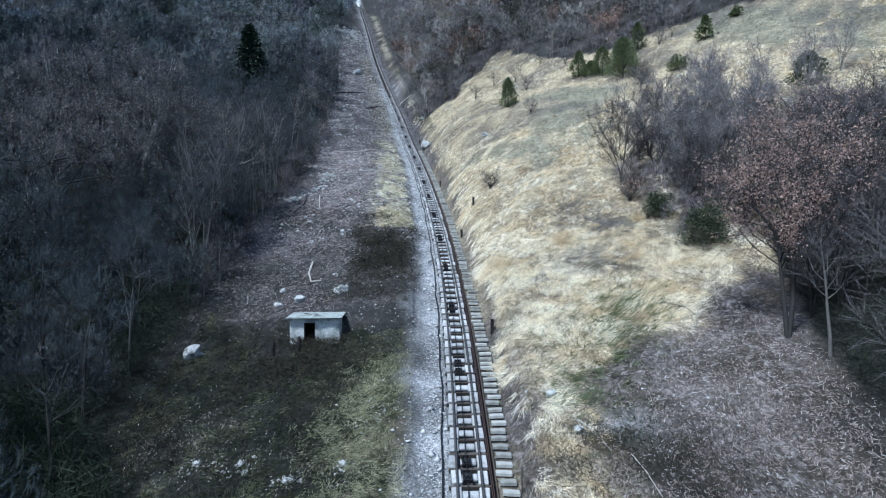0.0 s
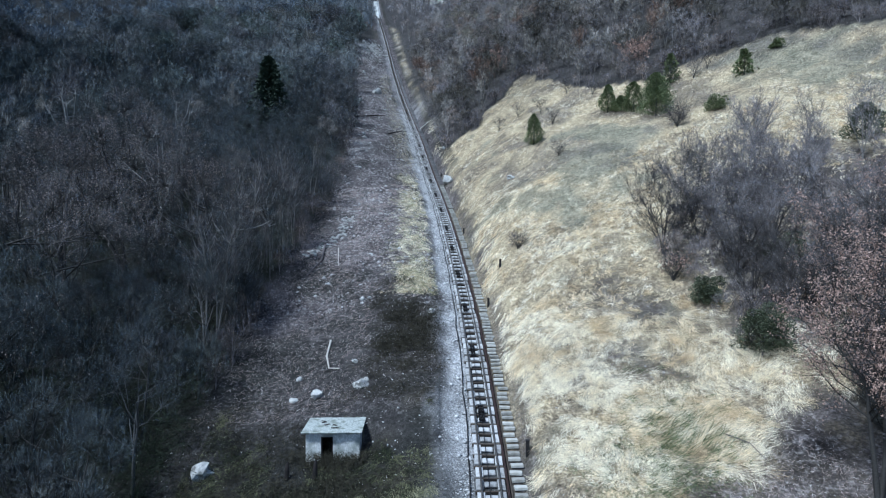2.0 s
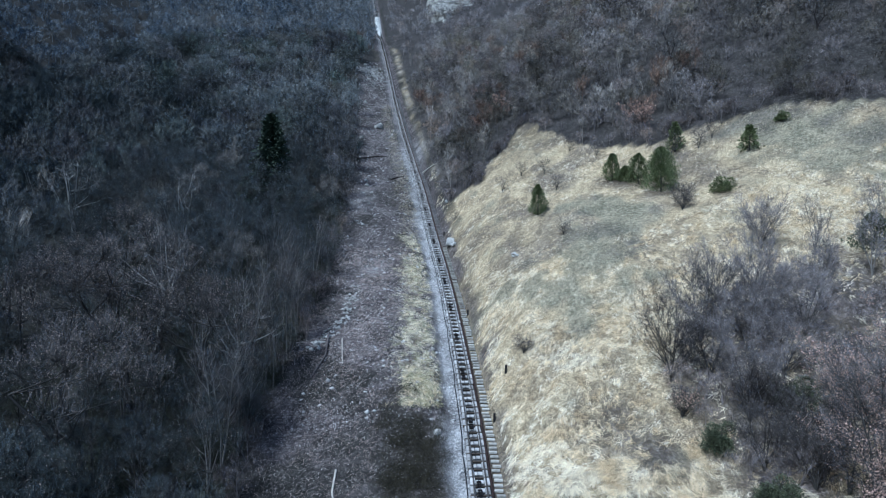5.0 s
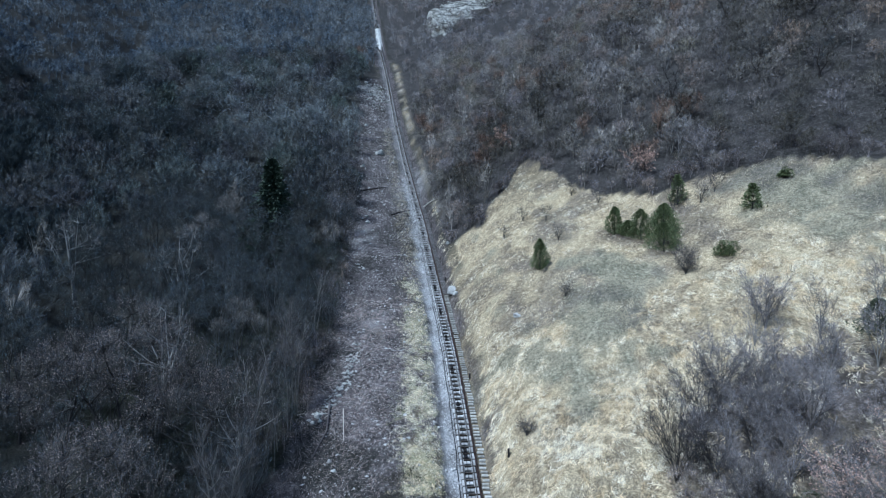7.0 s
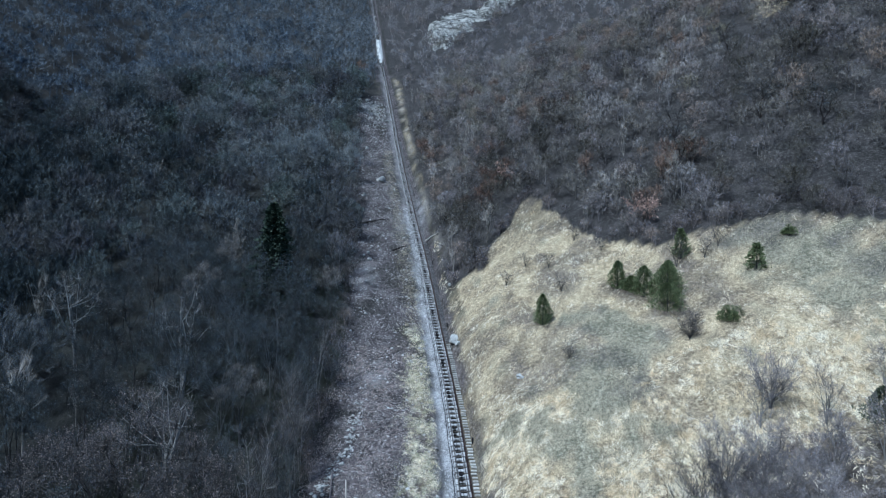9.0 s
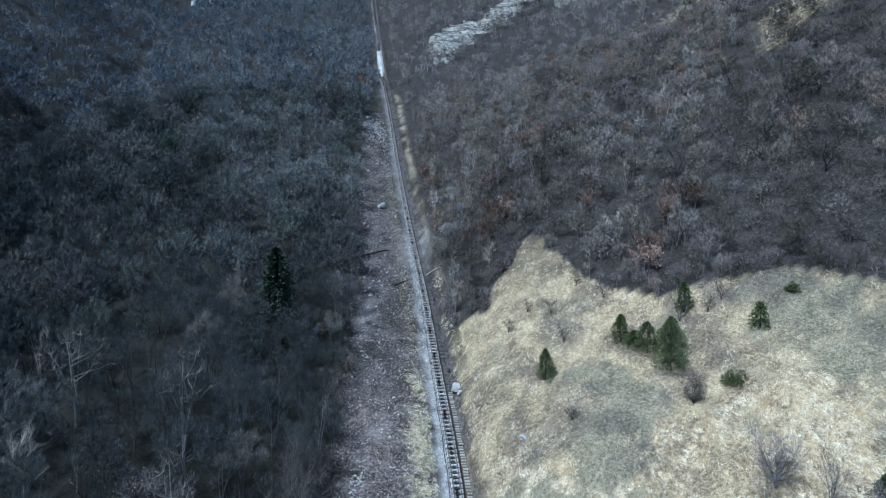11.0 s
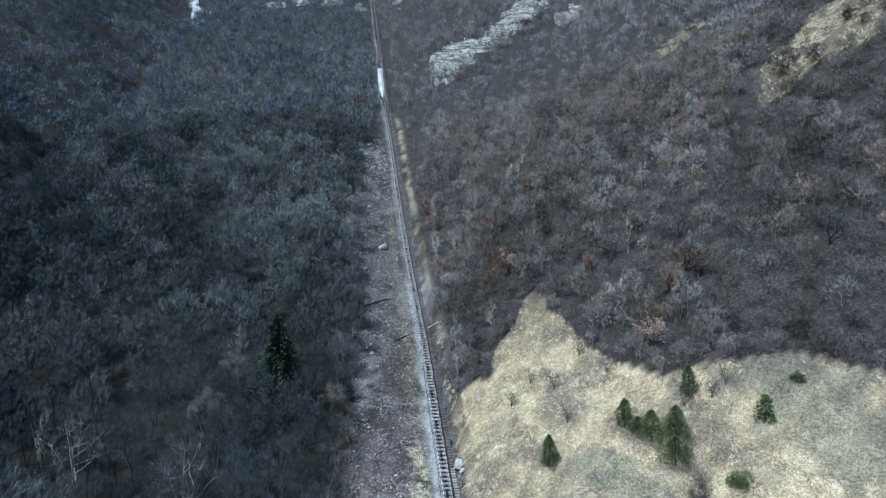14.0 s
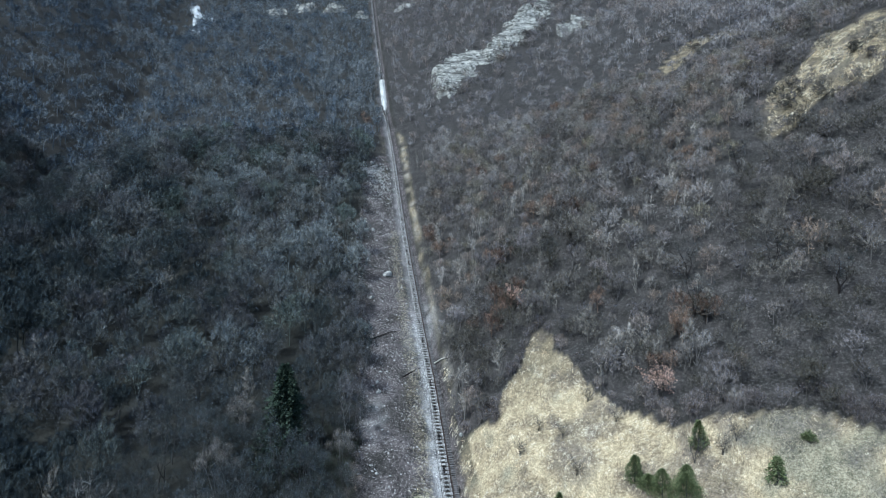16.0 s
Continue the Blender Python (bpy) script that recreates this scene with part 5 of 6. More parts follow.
rng = np.random.default_rng(33)
evergreen_thing("juniper", "dense green cone-shaped juniper on dry grass", 11.2, 90.0, 5.2, 1.6, 5600, "cone", "needle", 0.17)
for x, y, h, r in ((23.9, 92.3, 4.8, 1.7), (27.0, 88.6, 5.0, 2.5), (29.6, 86.0, 5.9, 3.3), (28.8, 83.8, 4.4, 2.9), (25.6, 90.6, 2.6, 2.0), (30.6, 88.2, 4.6, 2.0)):
    evergreen_thing("juniper", "dark green juniper in a close clump of junipers", x, y, h, r, 4200, "cone", "needle", 0.19)
evergreen_thing("pine_tree", "small dark young pine standing in dry grass", 42.6, 85.0, 4.0, 1.6, 900, "tiers", "needle", 0.36)
evergreen_thing("evergreen_bush", "rounded green bush on dry grass", 35.6, 78.0, 2.3, 1.6, 2600, "mound", "needle", 0.17)
evergreen_thing("evergreen_bush", "low dark green bush on dry grass", 49.5, 88.5, 1.6, 1.2, 900, "mound", "needle", 0.25)
evergreen_thing("evergreen_bush", "dark green bush on the dry slope", 41.5, 59.5, 4.0, 2.3, 3000, "cone", "dull_needle", 0.22)
evergreen_thing("evergreen_bush", "dark green bush at the scrub's edge", 25.4, 45.5, 3.2, 2.3, 6500, "mound", "dull_needle", 0.13)
evergreen_thing("evergreen_bush", "dark green bush under bare scrub", 18.6, 44.6, 2.3, 1.7, 5000, "mound", "dull_needle", 0.13)
evergreen_thing("evergreen_bush", "tall dark green bush between grass and oaks", 19.6, 38.9, 3.6, 2.4, 7500, "mound", "dull_needle", 0.13)
evergreen_thing("evergreen_bush", "slender green bush at the wood's edge", 34.8, 93.5, 5.0, 1.4, 1500, "cone", "needle", 0.3)
evergreen_thing("spruce", "tall dark green spruce rising from bare wood", -39.5, 107.0, 21.0, 5.4, 11000, "tiers", "dark_needle", 0.55)


def shrub(label, x, y, height, spread, stems, twigs, mat="twig", leaf=0, bark="bark", name="bare_shrub", width=0.035, girth=0.09, limbs=28, low=0.12, rise=1.3, leaf_size=0.09, category="shrub"):
    w, t, st = bare_tree(rng, height, spread, stems, limbs, 4, twigs, 0.9, width, girth, low, rise, 5, 0.38 if stems > 4 else 0.2, 0.045 if "oak" in name else 0.02)
    lm = mesh_from("leaves", *leaves_on(rng, *st, leaf, leaf_size), "oak_leaf") if leaf else None
    base = tree_thing(name, label, category, "", mesh_from("trunk", *w, bark), crown_mesh(t, mat), lm)
    base.location = foot(x, y)
    return base


shrub("wide many-stemmed leafless bush on dry slope", 17.6, 51.5, 7.6, 2.6, 9, 3600, "twig", 0, limbs=54, width=0.024)
shrub("many-stemmed leafless bush in scrub thicket", 21.5, 54.5, 7.0, 2.4, 7, 3000, "twig", 0, limbs=42, width=0.024)
shrub("leafless tangled bush in scrub thicket", 24.5, 52.0, 6.0, 2.4, 7, 2600, "haze_twig", 0, limbs=42, width=0.024)
shrub("leafless tangled bush beside green bushes", 22.0, 46.5, 5.5, 2.2, 6, 2200, "haze_twig", 0, limbs=36, width=0.024)
shrub("thin leafless bush with grey twigs", 28.5, 58.0, 5.4, 1.9, 6, 1700, "haze_twig", 0, limbs=30, width=0.024)
shrub("bushy leafless shrub, purple-grey twigs", 32.5, 64.0, 4.8, 2.2, 9, 3000, "haze_twig", 0, limbs=40, width=0.022)
for x, y, h in ((36.5, 61.0, 5.6), (39.0, 56.5, 6.2), (33.0, 55.0, 5.5), (44.5, 63.5, 5.2), (35.0, 57.5, 5.0), (30.5, 62.5, 5.5), (46.0, 60.5, 5.0)):
    shrub("slim pale-stemmed leafless sapling in dry grass", x, y, h, 1.4, 4, 800, "haze_twig", 0, "pale_bark", "sapling", 0.024, 0.07, 20, 0.3, 1.5, category="tree")
for x, y, h in ((24.0, 57.0, 6.5), (27.5, 54.0, 6.2), (20.5, 50.5, 6.0), (30.0, 52.5, 5.8), (26.0, 49.0, 5.2)):
    shrub("hazy grey leafless bush in a dense thicket", x, y, h, 2.3, 7, 2400, "haze_twig", 0, limbs=35, width=0.022)
for x, y, h in ((21.5, 46.0, 5.0), (23.5, 43.0, 4.6), (20.6, 42.4, 4.0), (22.8, 40.2, 4.2)):
    shrub("dark tangled leafless bush among evergreen bushes", x, y, h, 1.9, 5, 1500, "twig", 0, limbs=28, width=0.022)
for x, y, h in ((24.5, 39.5, 5.0), (27.0, 41.5, 4.8)):
    shrub("low oak with thin withered pinkish leaves", x, y, h, 2.2, 3, 1100, "haze_twig", 3200, "bark", "oak_tree", 0.024, 0.08, 22, 0.25, 0.8, 0.05, "tree")
evergreen_thing("evergreen_bush", "dull green bush in bare tangled scrub", 24.2, 46.8, 2.6, 1.5, 4000, "mound", "dull_needle", 0.13)
# the fine low scrub between the bushes
haze_kinds = [scaled(*cheap_tree(rng, 3.2, 1.7, 230, 0.6, 0.05, 0.03, 3), 3.2) for k in range(5)]
q = rng.uniform((12, 37), (46, 66), (1000, 2))
q = q[(scrub(q[:, 0], q[:, 1]) > 0.35) & ~wood(q[:, 0], q[:, 1])][:85]
forest("low_scrub", "hazy purple-grey leafless scrub on leaf-strewn ground", "haze", haze_kinds, q, rng, lambda x, y: 2.6 + 0.9 * wave(x, y, 6, 75))
q = rng.uniform((-12, 78), (95, 140), (2600, 2))
q = q[wood(q[:, 0], q[:, 1]) & ~wood(q[:, 0], q[:, 1] - 3.5) & (q[:, 0] - track_x(q[:, 1]) > 4)][:170]
forest("edge_scrub", "low leafless scrub along the foot of the wood", "haze", haze_kinds, q, rng, lambda x, y: 3.2 + 1.0 * wave(x, y, 6, 81), -0.15)
# trees that stand out of the dark wood
for x, y, h in ((-34.0, 54.5, 22.6), (-27.5, 53.5, 18.5), (-39.5, 52.0, 19.5), (-31.0, 44.5, 18.0)):
    w, t, st = domed_tree(rng, h, 5.2, 3000, 1.1, 0.2, 13, 2)
    ob = tree_thing("seed_tree", "tall leafless tree dotted with pale seed heads", "tree", "", mesh_from("trunk", *w, "bark"), crown_mesh(t, "twig"), mesh_from("leaves", *leaves_on(rng, *st, 3200, 0.05), "seed"))
    ob.location = foot(x, y)
for x, y, h, n in ((-61.5, 83.0, 17.5, 1500), (-43.0, 80.0, 18.0, 1300), (-36.0, 62.0, 18.0, 1000), (-24.5, 57.0, 13.0, 700)):
    w, t, st = domed_tree(rng, h, 4.4, n // 2, 1.0, 0.24, 11, 2)
    ob = tree_thing("pale_tree", "leafless tree with pale lichened limbs", "tree", "", mesh_from("trunk", *w, "white_bark"), crown_mesh(t, "pale_twig"))
    ob.location = foot(x, y)
# withered oaks on the low side
shrub("spreading oak with withered red-brown leaves", 18.6, 28.2, 12.4, 2.7, 2, 2200, "twig", 13000, "bark", "oak_tree", 0.022, 0.17, 44, 0.40, 0.8, 0.05, "tree")
shrub("oak with withered red-brown leaves at the wood's edge", 25.5, 34.0, 8.5, 3.2, 2, 2400, "twig", 7500, "bark", "oak_tree", 0.022, 0.13, 28, 0.3, 0.8, 0.05, "tree")
shrub("oak with withered red-brown leaves in scrub", 33.0, 45.0, 5.4, 2.6, 3, 2400, "haze_twig", 5000, "bark", "oak_tree", 0.022, 0.10, 30, 0.3, 0.8, 0.055, "tree")
shrub("low oak with withered brown leaves on the slope", 28.0, 44.5, 5.0, 2.4, 3, 1600, "haze_twig", 2800, "bark", "oak_tree", 0.024, 0.09, 22, 0.25, 0.8, 0.075, "tree")
shrub("slim pale leaning tree at the low wood's edge", 19.4, 26.2, 6.5, 1.2, 1, 500, "twig", 0, "pale_bark", "slim_tree", 0.03, 0.09, 12, 0.45, 1.4, category="tree")
# the dark low wood beyond the oaks
low = jittered(rng, 17, 46, 14, 46, 2.9)
ok = wood(low[:, 0], low[:, 1]) & (low[:, 0] - track_x(low[:, 1]) < 48)
low_kinds = []
for k in range(3):
    w, t, st = bare_tree(rng, 8, 2.1, 3, 24, 4, 1400, 0.9, 0.022, 0.10, 0.2, 1.0, 4)
    low_kinds.append(tree_thing("bare_tree", "leafless scrub tree in the low wood", "tree", "trees of the low wood", mesh_from("trunk", *w, "bark"), crown_mesh(t, "twig")))
set_down(low_kinds, rng, low[ok][:115], lambda x, y: rng.uniform(0.75, 1.25))
# crooked dark oaks that stand out of the scrub wood
crooked = []
for k in range(3):
    w, t, st = bare_tree(rng, 8.5, 2.6, 2 + k % 2, 20, 4, 420, 0.9, 0.035, 0.17, 0.35, 0.5, 5, 0.28, 0.06, 0.2)
    crooked.append(tree_thing("oak_tree", "crooked leafless oak with dark limbs in scrub wood", "tree", "dark oaks of the scrub wood", mesh_from("trunk", *w, "soot"), crown_mesh(t, "dark_twig")))
set_down(crooked, rng, [(35.9, 156.6), (67.3, 107.1), (25.6, 164.7), (47.0, 126.1), (78.0, 131.0), (61.1, 117.1), (44.4, 116.6), (20.0, 152.0), (52.0, 170.0), (88.0, 150.0), (70.0, 148.0)], lambda x, y: rng.uniform(0.85, 1.2))
# small leafless saplings and low shrubs of the open slope and the wood's foot
for x, y, h in ((33.5, 92.0, 5.2), (14.5, 104.5, 3.2), (20.5, 110.0, 3.0), (10.5, 108.0, 3.0), (15.5, 97.0, 2.5), (40.5, 92.5, 3.2), (37.8, 91.5, 3.0), (24.3, 104.0, 2.6), (6.5, 104.5, 2.4), (13.5, 80.5, 2.0), (30.5, 79.5, 2.2)):
    shrub("small dark leafless sapling on the grassy slope", x, y, h, 1.1, 2, 320, "twig", 0, "bark", "sapling", 0.035, 0.08, 14, 0.3, 1.0, category="tree")
shrub("withered red-leaved oak at the wood's foot", 32.5, 104.0, 6.0, 2.6, 2, 900, "twig", 1500, "bark", "oak_tree", 0.05, 0.14, 20, 0.3, 0.8, 0.14, "tree")
shrub("rust-leaved shrub in bare woods", 9.5, 143.0, 5.0, 2.6, 4, 600, "twig", 1300, "bark", "oak_tree", 0.05, 0.12, 20, 0.2, 0.8, 0.16, "tree")
shrub("low brown leafless shrub on dry grass", 29.4, 77.5, 1.8, 1.3, 8, 700, "twig", 0, limbs=30)
shrub("low brown leafless shrub beside the stair", 5.5, 61.5, 1.0, 0.9, 7, 420, "twig", 0, limbs=22)
shrub("low rust-brown shrub under bushes", 17.2, 48.2, 1.2, 1.1, 8, 500, "twig", 300, limbs=24)


# ---- grass and litter ----
def tufts(name, label, mat, pts, rng, blades, length, width, droop=0.5, uneven=None):
    n = len(pts)
    z = ground(pts[:, 0], pts[:, 1])
    m = n * blades
    base = np.repeat(np.column_stack([pts, z]), blades, 0) + rng.normal(0, 0.16, (m, 3)) * [1, 1, 0]
    course = -1.9 + 1.5 * wave(pts[:, 0], pts[:, 1], 5, 45) + 1.1 * wave(pts[:, 0], pts[:, 1], 1.6, 46)
    g = np.repeat(course, blades) + rng.normal(0, 1, m) * np.repeat(np.interp(pts[:, 1], [40, 75], [0.4, 1.3]), blades)
    clump = np.clip(np.interp(pts[:, 1], [21, 31, 38, 55, 90], [0.45, 0.80, 0.86, 0.74, 0.76]) + (0.16 if uneven == 0.13 else 0) + (uneven or np.interp(pts[:, 1], [30, 50, 70], [0.32, 0.30, 0.24])) * (1.2 * wave(pts[:, 0], pts[:, 1], 0.9, 63) + wave(pts[:, 0], pts[:, 1], 2.6, 64) + 0.8 * wave(pts[:, 0], pts[:, 1], 8, 65)) + rng.normal(0, 0.24, n), 0, 1)
    long = length * rng.uniform(0.5, 1.35, m) * np.interp(base[:, 1], [25, 42, 70], [0.75, 1.0, 0.75])
    end = base[:, :2] + np.column_stack([np.cos(g), np.sin(g)]) * (long * 0.9)[:, None]
    base[:, 2] = ground(base[:, 0], base[:, 1]) + rng.uniform(0, 0.12, m)
    rise = ground(end[:, 0], end[:, 1]) - base[:, 2] + long * np.abs(rng.normal(droop * 0.45, 0.22, m))
    way = np.column_stack([end - base[:, :2], rise])
    return tagged(new(name, mesh_from(name, *slivers(rng, base, way, width * np.interp(base[:, 1], [25, 45, 70, 120], [0.75, 0.95, 1.0, 1.3]), np.array([[-0.2, -0.2, 1.0]]), 0.55), mat, tint=np.repeat(np.repeat(clump, blades), 3))), label, "grass", kind="stuff")


rng = np.random.default_rng(44)
p = np.concatenate([rng.uniform((0, 18), (30, 46), (15500, 2)), rng.uniform((0, 46), (62, 76), (24000, 2))])
s = p[:, 0] - track_x(p[:, 1])
dens = np.clip(0.62 + 0.7 * wave(p[:, 0], p[:, 1], 6, 41) + 0.7 * wave(p[:, 0], p[:, 1], 2, 42) + 0.9 * wave(p[:, 0], p[:, 1], 0.9, 91), 0.02, 1)
heath = scrub(p[:, 0], p[:, 1])
cut = 0.8 * np.exp(-((p[:, 0] - 11.5) / 2.6) ** 2 - ((p[:, 1] - 50) / 4) ** 2) + 0.8 * np.exp(-((p[:, 0] - 14.5) / 2.5) ** 2 - ((p[:, 1] - 45.5) / 3) ** 2) + np.exp(-(((p[:, 0] - 11.5) * 0.6 + (p[:, 1] - 40.5) * 0.8) / 1.7) ** 2 - (((p[:, 0] - 11.5) * 0.8 - (p[:, 1] - 40.5) * 0.6) / 7) ** 2)
bare_low = np.clip((27.5 + 0.36 * s - p[:, 1] + 2.5 * wave(p[:, 0], p[:, 1], 3, 24)) / 3, 0, 1) * np.clip((s - 4) / 4, 0, 1)
ok = (s > 2.7 + 0.6 * wave(p[:, 0], p[:, 1], 2.4, 30)) & ~wood(p[:, 0], p[:, 1]) & (rng.random(len(p)) < dens * (1 - np.clip(1.6 * bare_low, 0, 1)) * (1 - 0.7 * heath) * (1 - 0.8 * np.clip(cut, 0, 1))) & (p[:, 0] < 0.9 * p[:, 1] + 6)
grey = olive(p[:, 0], p[:, 1]) > 0.1 + 0.8 * rng.random(len(p))
low_part = p[:, 1] < 46
tufts("dry_grass", "tall blond withered grass lying down the slope", "straw", p[ok & ~grey & low_part], rng, 27, 0.8, 0.019, 0.6)
tufts("dry_grass", "blond withered grass on the open slope", "straw", p[ok & ~grey & ~low_part], rng, 12, 0.62, 0.042)
tufts("short_grass", "short grey-green withered grass on the slope", "olive_straw", p[ok & grey], rng, 9, 0.5, 0.05)
p = rng.uniform((-14, 76), (90, 140), (34000, 2))
s = p[:, 0] - track_x(p[:, 1])
dens = np.clip(0.58 + 0.7 * wave(p[:, 0], p[:, 1], 9, 43) + 0.6 * wave(p[:, 0], p[:, 1], 2.5, 44) + 0.9 * wave(p[:, 0], p[:, 1], 1.1, 92), 0.02, 1)
ok = (s > 3.2 + 0.9 * wave(p[:, 0], p[:, 1], 2.4, 30)) & ~wood(p[:, 0], p[:, 1]) & (rng.random(len(p)) < dens)
grey = olive(p[:, 0], p[:, 1]) > 0.1 + 0.8 * rng.random(len(p))
tufts("dry_grass", "short blond withered grass on the upper slope", "straw", p[ok & ~grey], rng, 8, 0.40, 0.036, 0.5, 0.26)
tufts("short_grass", "short grey-green withered grass on the upper slope", "olive_straw", p[ok & grey], rng, 8, 0.36, 0.034)
n = 9000
y = np.concatenate([rng.uniform(18, 33, n // 5), 57 + 50 * rng.random(n - n // 5) ** 1.35])
s = -rng.normal(5.0, 1.2, n) - wave(0 * y, y, 4, 47)
bx = track_x(y) + s
ok = (s < -2.8) & (rng.random(n) < 0.62 + 0.45 * wave(bx, y, 2.1, 48) + 0.5 * wave(bx + 0.4 * y, y, 4.3, 90) + 0.4 * wave(bx, y, 0.8, 93) - 0.3 * np.clip((y - 85) / 20, 0, 1))
tufts("rough_grass", "yellow-green grass along the bank below the hut", "yellow_blade", np.column_stack([track_x(y) + s, y])[ok & (y < 36)], rng, 16, 0.42, 0.022, 0.9)
ok &= y > 36
green = rng.random(n) < 0.45
tufts("dry_grass", "blond withered grass along the bank left of the line", "straw", np.column_stack([track_x(y) + s, y])[ok & ~green], rng, 10, 0.5, 0.035, 0.5, 0.13)
tufts("rough_grass", "greenish withered grass along the bank left of the line", "yellow_blade", np.column_stack([track_x(y) + s, y])[ok & green], rng, 10, 0.5, 0.035, 0.6)
y = rng.uniform(100, 215, 2600)
s = -4.2 + rng.normal(0, 1.1, 2600)
tufts("dry_grass", "thin withered grass on the verges of the line", "olive_straw", np.column_stack([track_x(y) + s, y]), rng, 6, 0.35, 0.04)
y, s = rng.uniform(16, 44, 6600), -rng.uniform(3.5, 19, 6600)
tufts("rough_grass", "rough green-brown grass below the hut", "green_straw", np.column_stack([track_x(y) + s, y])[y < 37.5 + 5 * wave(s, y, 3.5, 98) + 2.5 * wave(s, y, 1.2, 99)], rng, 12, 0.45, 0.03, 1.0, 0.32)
for gx, gy, gr, n in ((94, 160, 7, 2400), (110, 166, 11, 5200), (132, 318, 14, 1200)):
    q = np.column_stack([gx + rng.normal(0, gr, n), gy + rng.normal(0, gr * 1.3, n)])
    q = q[~wood(q[:, 0], q[:, 1]) & (wave(q[:, 0], q[:, 1], 4, 76) > -0.35)]
    tufts("dry_grass", "straw-coloured grass of an upper glade", "straw", q, rng, 7, 0.5, 0.06, 0.5, 0.2)
gl = np.concatenate([rng.normal(0, 1, (26, 2)) * [9, 12] + [96, 160], rng.normal(0, 1, (40, 2)) * [12, 18] + [112, 168], rng.normal(0, 1, (40, 2)) * [14, 18] + [132, 318]])
forest("glade_scrub", "scattered leafless scrub in the upper glades", "twig_right", haze_kinds, gl, rng, lambda x, y: 4.0 + 1.2 * wave(x, y, 8, 84))
# dark green grass patches near the foot of the stair
q = np.concatenate([rng.normal(0, 1, (320, 2)) * [1.5, 2.2] + c for c in ((9.5, 31.5), (7.2, 27.0), (12.0, 34.0))])
tufts("green_grass", "green grass growing through the withered grass", "green_blade", q[rng.random(len(q)) < 0.6], rng, 10, 0.5, 0.05, 1.8)


q = rng.uniform((2, 45), (75, 118), (1500, 2))
sq = q[:, 0] - track_x(q[:, 1])
q = q[(sq > 4) & ~wood(q[:, 0], q[:, 1]) & (wave(q[:, 0], q[:, 1], 7, 80) > 0.1)][:330]
forbs = q


def thicket(name, label, pts, rng, mat, height, blades, width, category="undergrowth"):
    """Low arching stems and dead leaves in a tangle."""
    n = len(pts)
    z = ground(pts[:, 0], pts[:, 1])
    base = np.repeat(np.column_stack([pts, z]), blades, 0)
    start = base + rng.normal(0, 0.45, base.shape) * [1, 1, 0] + np.column_stack([np.zeros((n * blades, 2)), rng.uniform(0, height, n * blades)])
    way = unitrows(rng.normal(size=base.shape) + [0, 0, 0.35]) * (height * 0.8 * rng.uniform(0.4, 1.2, n * blades))[:, None]
    return tagged(new(name, mesh_from(name, *slivers(rng, start, way, np.full(n * blades, width)), mat)), label, category, kind="stuff")


q = rng.uniform((-9.5, 41), (-1.5, 60), (900, 2))
q = q[np.exp(-((q[:, 0] + 5.4) / 2.8) ** 2 - ((q[:, 1] - 50) / 5.5) ** 2) * 1.1 + 0.35 * wave(q[:, 0], q[:, 1], 2.2, 77) > rng.random(900)]
thicket("brambles", "dark leafless bramble thicket beside the line", q[q[:, 0] - track_x(q[:, 1]) < -2.9], rng, "bramble", 0.7, 50, 0.035)
q = rng.normal(0, 1, (120, 2)) * [2.8, 0.9] + [-9.0, 33.2]
thicket("brambles", "dark weeds in front of the hut", q, rng, "bramble", 0.4, 50, 0.04)
q = rng.normal(0, 1, (60, 2)) * [1.5, 0.3] + [-9.2, 36.2]
thicket("brambles", "dark weeds against the hut's front wall", q, rng, "bramble", 0.55, 40, 0.035)
thicket("dead_forbs", "small dark withered forbs dotting the dry grass", forbs, rng, "stick", 0.5, 26, 0.03)
y = rng.uniform(12, 42, 900)
s = -rng.uniform(7, 22, 900) + np.clip(34 - y, -8, 0)
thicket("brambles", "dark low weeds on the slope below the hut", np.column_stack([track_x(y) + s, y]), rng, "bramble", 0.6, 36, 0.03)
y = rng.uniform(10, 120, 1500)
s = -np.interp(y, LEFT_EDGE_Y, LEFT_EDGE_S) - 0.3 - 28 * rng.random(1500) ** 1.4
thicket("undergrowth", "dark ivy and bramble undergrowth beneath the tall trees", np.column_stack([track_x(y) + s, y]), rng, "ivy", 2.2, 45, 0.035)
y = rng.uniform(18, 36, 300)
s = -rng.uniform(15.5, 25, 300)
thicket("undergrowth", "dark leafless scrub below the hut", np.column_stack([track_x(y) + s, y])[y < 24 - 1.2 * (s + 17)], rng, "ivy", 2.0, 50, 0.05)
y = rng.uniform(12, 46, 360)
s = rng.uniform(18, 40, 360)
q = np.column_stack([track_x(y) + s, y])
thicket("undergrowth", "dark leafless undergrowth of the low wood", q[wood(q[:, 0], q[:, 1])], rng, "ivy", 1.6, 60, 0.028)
q = rng.normal(0, 1, (110, 2)) @ [[2.6, -1.2], [0.4, 1.0]] + [9.0, 22.0]
thicket("brambles", "dark bramble mound at the foot of the slope", q[q[:, 0] - track_x(q[:, 1]) > 3.4], rng, "bramble", 0.55, 40, 0.028)


